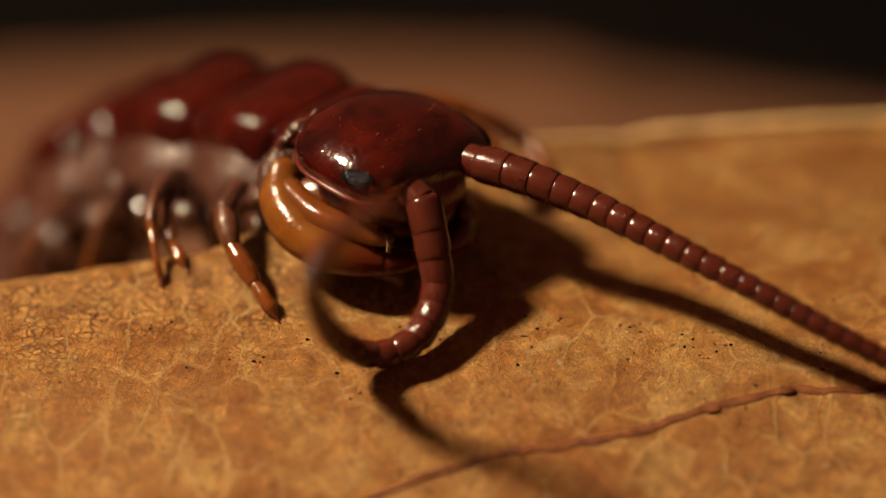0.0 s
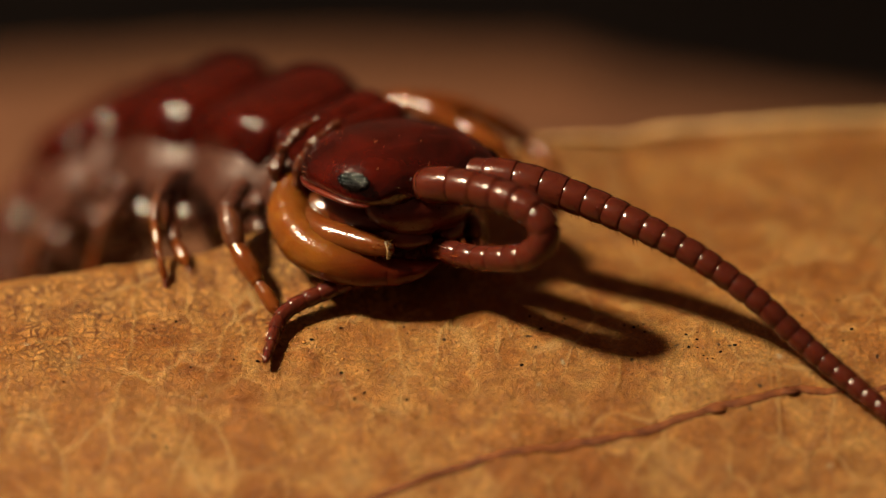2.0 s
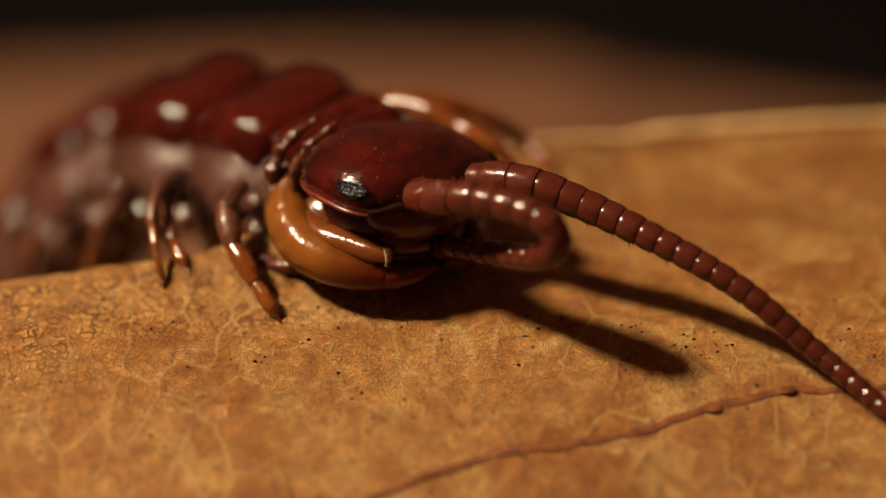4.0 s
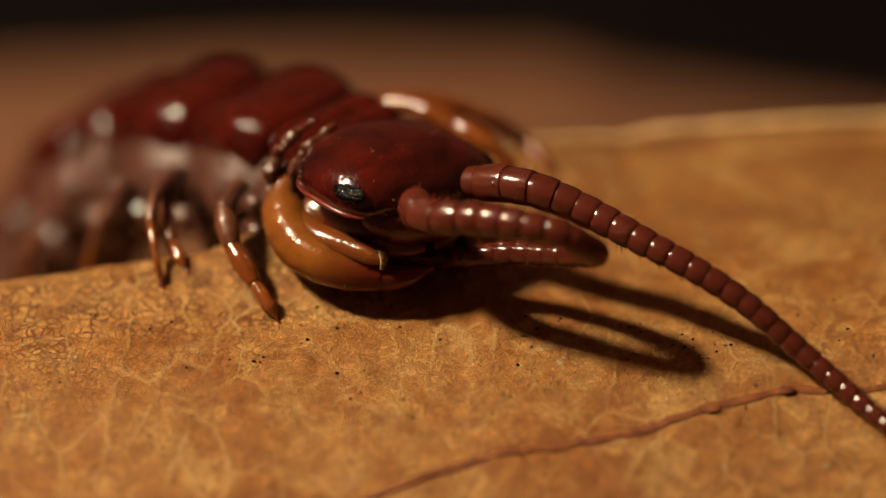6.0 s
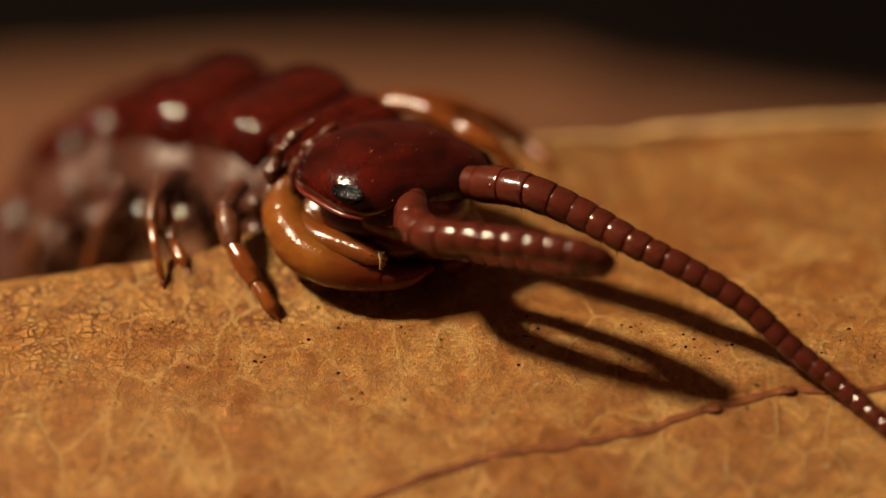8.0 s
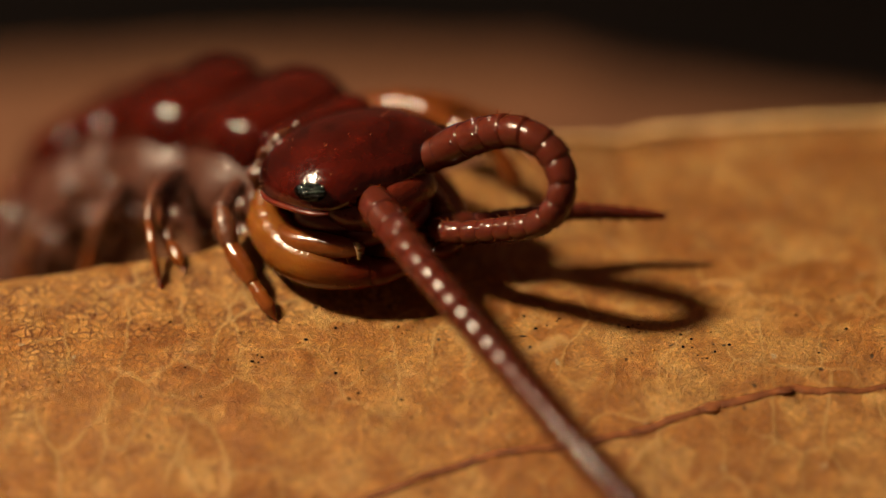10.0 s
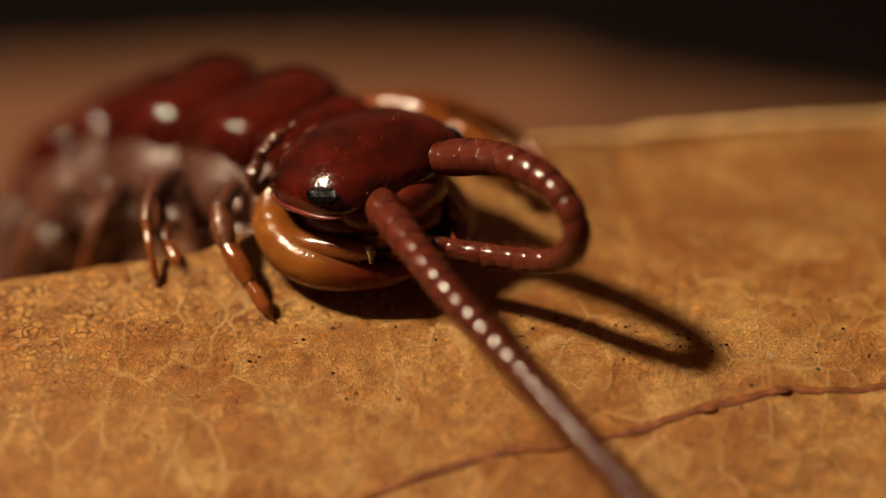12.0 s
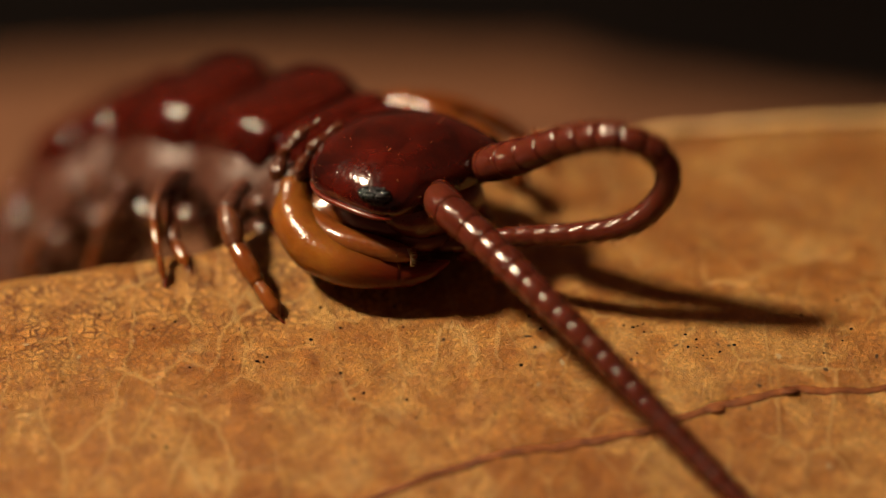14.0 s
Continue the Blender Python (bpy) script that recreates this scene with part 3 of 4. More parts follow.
        tube(bm, [(-0.96, sign * 1.26, -0.75), (-0.11, sign * 1.34, -0.87), (0.44, sign * 1.16, -0.90), (0.88, sign * 1.00, -0.92), (1.15, sign * 0.85, -0.94)],
             (0.22, 0.24, 0.22, 0.18, 0.1), 26, 14)
        bm.normal_update()
        for face in rnd.sample([f for f in bm.faces if f.calc_center_median().x > 0.88 and len(f.verts) == 4], 16):
            hair_on(bm, face, face.normal + Vector((0.7, 0, 0)), rnd.uniform(0.10, 0.18), 0.012)
        part("palp", bm, M_AMBER, head, "amber jointed mouth palp")
        bm = bmesh.new()
        tube(bm, [(1.22, sign * 1.01, -1.05), (1.21, sign * 1.00, -0.91), (1.08, sign * 0.96, -0.80)], (0.012, 0.015, 0.008), 14, 10)
        bm.normal_update()
        for face in rnd.sample([f for f in bm.faces if len(f.verts) == 4 and f.normal.x > -0.2], 34):
            hair_on(bm, face, face.normal * 0.5 + Vector((0.7, sign * -0.4, 0.0)), rnd.uniform(0.07, 0.13), 0.009)
        part("brush", bm, M_TOOTH, head, "pale comb of stiff mouth bristles")
    for sign in (-1, 1):
        bm = bmesh.new()
        tube(bm, [head_at(sign * a, 1.78) + Vector((0, 0, -0.05)) for a in np.linspace(0.8, 2.2, 12)], (0.02, 0.05, 0.06, 0.05, 0.02), 40, 12, 0.8)
        part("head_margin", bm, M_FACE, head, "reddish brown rolled margin below the eyes")
    bm = bmesh.new()
    for k in range(26):
        th, ph = rnd.uniform(-2.2, 2.2), rnd.uniform(0.3, 1.55)
        n = head_normal(th, ph)
        bristle(bm, head_at(th, ph) - n * 0.01, n + Vector((0.5, 0, 0.1)), rnd.uniform(0.05, 0.10), 0.006)
    tagged(part("bristles", bm, M_HAIR, head), kind="stuff")
    return head


head = build_head()
HEAD_REST = pose(-0.9 * MM, 1.5 * MM, 2.2 * MM, 0, 5, -50)


def build_forcipule(sign):
    """A poison claw, shaped in the head's space at rest: a thick amber base and a curved red tip."""
    bm = bmesh.new()
    tube(bm, [(-1.25, sign * 1.1, -0.55), (-0.95, sign * 1.36, -0.95), (-0.35, sign * 1.5, -1.22), (0.25, sign * 1.36, -1.36), (0.7, sign * 1.08, -1.42), (1.02, sign * 0.8, -1.43)],
         (0.28, 0.39, 0.42, 0.39, 0.33, 0.26), 36, 20, lumpy=0.03)
    rnd = random.Random(3)
    bm.normal_update()
    for face in rnd.sample([f for f in bm.faces if f.normal.z < -0.3 and len(f.verts) == 4], 30):
        hair_on(bm, face, face.normal + Vector((0.4, 0, 0)), rnd.uniform(0.06, 0.12), 0.009)
    base = part("forcipule", bm, M_POISON, centipede, "thick amber poison claw under the head")
    bm = bmesh.new()
    tube(bm, [(0.9, sign * 0.92, -1.43), (1.1, sign * 0.72, -1.43), (1.3, sign * 0.42, -1.39), (1.42, sign * 0.1, -1.3)], (0.24, 0.245, 0.16, 0.03), 24, 16)
    part("claw", bm, M_POISON, base, "curved red claw tip")
    bm = bmesh.new()
    tube(bm, [(-1.2, sign * 0.75, -0.45), (-1.32, sign * 1.05, -0.55), (-1.28, sign * 1.3, -0.72), (-1.05, sign * 1.5, -0.9)], (0.22, 0.26, 0.25, 0.2), 16, 14, lumpy=0.1)
    part("joint", bm, M_FLANK, base, "greyish wrinkled joint skin")
    return base


NECK = []
M_NECK = chitin("wet_neck_skin", (0.045, 0.011, 0.005), (0.09, 0.026, 0.011), 0.22, 0.5, 0.4, 0.30, 0.15, (1.0, 0.5, 0.2))
FORCIPULES = [build_forcipule(s) for s in (-1, 1)]
bm = bmesh.new()
ball(bm, (-0.75, 0, -0.95), 1, (0.95, 1.25, 0.55), 26)
sternum = part("breast_plate", bm, M_AMBER, centipede, "amber breast plate between the claws")

# ---- wet skin folds of the neck ----
for line in ([(-1.75, 1.95, 2.70), (-2.2, 1.7, 2.40), (-2.42, 1.5, 2.05), (-2.45, 1.42, 1.7)],
             [(-2.1, 2.1, 2.72), (-2.55, 1.86, 2.40), (-2.78, 1.68, 2.05), (-2.8, 1.6, 1.7)]):
    bm = bmesh.new()
    tube(bm, line, (0.05, 0.10, 0.12, 0.07), 60, 12, lumpy=0.8, pitch=5.0)
    NECK.append(part("neck_fold", bm, M_NECK, centipede, "wet glistening fold of neck skin"))

# ---- antennae: chains of small joints ----
JOINTS = 31
LENGTHS = [0.36, 0.45, 0.44, 0.40] + [0.365 - 0.0045 * k + 0.02 * math.sin(k * 2.4) for k in range(JOINTS - 4)]
RADII = [float(r) for r in np.interp(range(JOINTS), (0, 1, 4, 10, 20, 27, 30), (0.28, 0.315, 0.275, 0.22, 0.175, 0.125, 0.075))]


def build_antenna(seed):
    rnd = random.Random(seed)
    first = None
    links = []
    for k in range(JOINTS):
        L, r = LENGTHS[k], RADII[k]
        bm = bmesh.new()
        seg, prof = 16, ((-0.08, 0.82), (0.0, 0.872), (0.06, 0.918), (0.14, 0.960), (0.30, 1.0), (0.5, 1.012), (0.7, 1.008), (0.88, 0.985), (1.0, 0.95), (1.05, 0.90))
        if k == JOINTS - 1:
            prof = ((-0.14, 0.84), (0.0, 0.95), (0.3, 0.98), (0.6, 0.9), (0.85, 0.7), (1.0, 0.45), (1.06, 0.2), (1.07, 0.1))
        prof = [(a, 1 - (1 - b) * min(1.15, 0.15 + 0.12 * k)) for a, b in prof] if k < JOINTS - 1 else prof
        prof = [(-0.22, 0.84), *prof]  # a plug inside the joint before
        rings = [[bm.verts.new((a * L, math.cos(2 * math.pi * j / seg) * r * b, math.sin(2 * math.pi * j / seg) * r * b)) for j in range(seg)] for a, b in prof]
        for a, b in zip(rings, rings[1:]):
            for j in range(seg):
                bm.faces.new((a[j], a[(j + 1) % seg], b[(j + 1) % seg], b[j]))
        bm.faces.new(rings[0][::-1])
        bm.faces.new(rings[-1])
        bm.normal_update()
        for face in rnd.sample([f for f in bm.faces if len(f.verts) == 4 and 0.55 * L < f.calc_center_median().x < 1.0 * L], 14 if k > 1 else 3):
            out = face.normal
            hair_on(bm, face, out + Vector((0.6, 0, 0)), rnd.uniform(0.09, 0.17), 0.008)
        ob = part("antenna" if first is None else "segment", bm, M_ANTENNA, first or centipede)
        if first is None:
            first = tagged(ob, "reddish brown beaded antenna of many segments")
        links.append(ob)
    return links


ANTENNA_NEAR = build_antenna(11)
ANTENNA_FAR = build_antenna(12)


def joints_on(points):
    """Places of the joints, spaced by their lengths, on a smooth line."""
    p = np.array(spline(points, 260))
    d = np.concatenate(([0], np.cumsum(np.linalg.norm(np.diff(p, axis=0), axis=1))))
    s = np.concatenate(([0], np.cumsum(LENGTHS)))
    out = np.stack([np.interp(s, d, p[:, i]) for i in range(3)], axis=1)
    end = (p[-1] - p[-12]) / np.linalg.norm(p[-1] - p[-12])
    for i in np.nonzero(s > d[-1])[0]:
        out[i] = p[-1] + end * (s[i] - d[-1])
    return out


def chain_poses(joints):
    """Poses of the links of a chain of joints, with no twist from link to link."""
    u = Vector((0, 0.2, 1))
    here = Vector(joints[0])
    out = []
    for k in range(JOINTS):
        t = Vector(joints[k + 1] - joints[k]).normalized()
        u = (u - t * u.dot(t)).normalized()
        m = Matrix((t, u.cross(t), u)).transposed().to_4x4()
        m.translation = here * MM
        out.append(m)
        here = here + t * LENGTHS[k]
        floor = leaf_z(here.x, here.y) + RADII[k] * 1.1
        if here.z < floor and here.y < leaf_rim(here.x):
            here.z = floor
    return out


def bend(links, keys):
    """Key each link of an antenna along lines given for some times, gliding from line to line."""
    times = [k[0] for k in keys]
    shapes = [joints_on(k[1]) for k in keys]
    rows_at = sorted({*times, *[round(t, 2) for t in np.arange(0, 1.3, 0.1)], *[round(t, 2) for t in np.arange(1.5, 13, 0.25)]})
    tracks = [[] for _ in links]
    for t in rows_at:
        i = min(max(int(np.searchsorted(times, t, "right")) - 1, 0), len(times) - 2)
        h = times[i + 1] - times[i]
        w = (t - times[i]) / h

        def slope(j):
            a, b = max(j - 1, 0), min(j + 1, len(times) - 1)
            return (shapes[b] - shapes[a]) / (times[b] - times[a])
        limit = 0.5 if h > 0.5 else 1.0
        s = ((2 * w ** 3 - 3 * w ** 2 + 1) * shapes[i] + (w ** 3 - 2 * w ** 2 + w) * h * limit * slope(i)
             + (3 * w ** 2 - 2 * w ** 3) * shapes[i + 1] + (w ** 3 - w ** 2) * h * limit * slope(i + 1))
        poses = chain_poses(s)
        root = poses[0].inverted()
        for k, m in enumerate(poses):
            tracks[k].append((t, m if k == 0 else root @ m))
    for ob, rows in zip(links, tracks):
        walk(ob, rows)


def motions():
    # head: seconds, place in millimetres, roll, pitch, yaw
    rows = [(t, pose(x * MM, y * MM, z * MM, roll, pitch, yaw)) for t, x, y, z, roll, pitch, yaw in (
        (0.0, -0.930, 1.500, 2.402, -2, 6.5, -45.6),
        (0.1, -0.871, 1.500, 2.513, -2, 4, -46),
        (0.2, -0.826, 1.500, 2.618, -3, 2, -46),
        (0.3, -0.844, 1.500, 2.835, -3, 2, -46),
        (0.4, -0.998, 1.500, 2.624, -6, -4, -46),
        (0.5, -0.911, 1.500, 2.522, -7, -7, -47),
        (0.6, -0.779, 1.500, 2.390, -7, -7, -48),
        (0.7, -0.868, 1.500, 2.283, -6, -4, -50),
        (0.9, -0.876, 1.500, 2.175, -6, -6, -52),
        (1.5, -0.871, 1.500, 2.074, -6, -6, -52.5),
        (2.5, -0.868, 1.500, 2.024, -6, -4, -52.5),
        (3.2, -0.830, 1.500, 2.012, -5, -3, -53),
        (5.4, -0.842, 1.500, 1.962, -4.5, -0.5, -53),
        (6.5, -0.900, 1.500, 1.969, -4.5, 0, -53),
        (8.1, -0.910, 1.500, 1.972, -4, 0, -53),
        (9.2, -1.215, 1.500, 2.035, 1, -4, -52),
        (10.3, -1.514, 1.500, 2.150, 6, -8, -51),
        (11.0, -1.340, 1.500, 2.085, 6, -7, -51),
        (12.5, -1.255, 1.500, 2.094, 6, -7, -51),
        (13.0, -1.253, 1.500, 2.094, 6, -7, -51),
        (13.2, -1.245, 1.500, 2.152, 6, -6, -50),
        (13.3, -1.257, 1.500, 2.145, 5, -5, -49),
        (13.4, -1.068, 1.500, 2.281, 4, -4, -47),
        (13.5, -0.858, 1.500, 2.426, 3, 0, -45),
        (13.6, -0.649, 1.500, 2.562, 1, -4, -44),
        (13.8, -0.751, 1.500, 2.167, 0, -1, -43),
        (14.0, -0.759, 1.500, 2.086, 0, 0.4, -43.3),
    )]
    walk(head, rows)
    for ob in (*FORCIPULES, sternum):
        walk(ob, [(t, pose(0, 0, float(np.interp(t, (0.0, 0.4, 0.9, 13.0, 13.5, 14.0), (0.14, 0.16, 0.10, 0.06, 0.10, 0.10))) * MM) @ HEAD_REST.lerp(m, 0.55)) for t, m in rows])
    # the front of the trunk follows the head a little
    for k, pieces in enumerate((TRUNK[0] + NECK, *TRUNK[1:4])):
        share = (1.0, 0.8, 0.5, 0.25)[k]
        for ob in pieces:
            rest = ob.matrix_basis.copy()
            walk(ob, [(t, Matrix.Translation(Vector((x, y, z)) * MM * share) @ rest) for t, x, y, z in (
                (0.0, 0.05, 0, 0.10), (0.4, 0.06, 0, 0.14), (0.9, 0.02, 0, 0.02), (1.5, 0, 0, 0), (5.4, -0.02, 0, -0.06), (8.2, -0.03, 0, -0.06),
                (10.3, -0.24, -0.05, -0.08), (13.1, -0.22, -0.05, -0.08), (13.5, 0.02, 0, 0.02), (13.7, 0.06, 0, 0.04), (14.0, 0.03, 0, -0.05))])
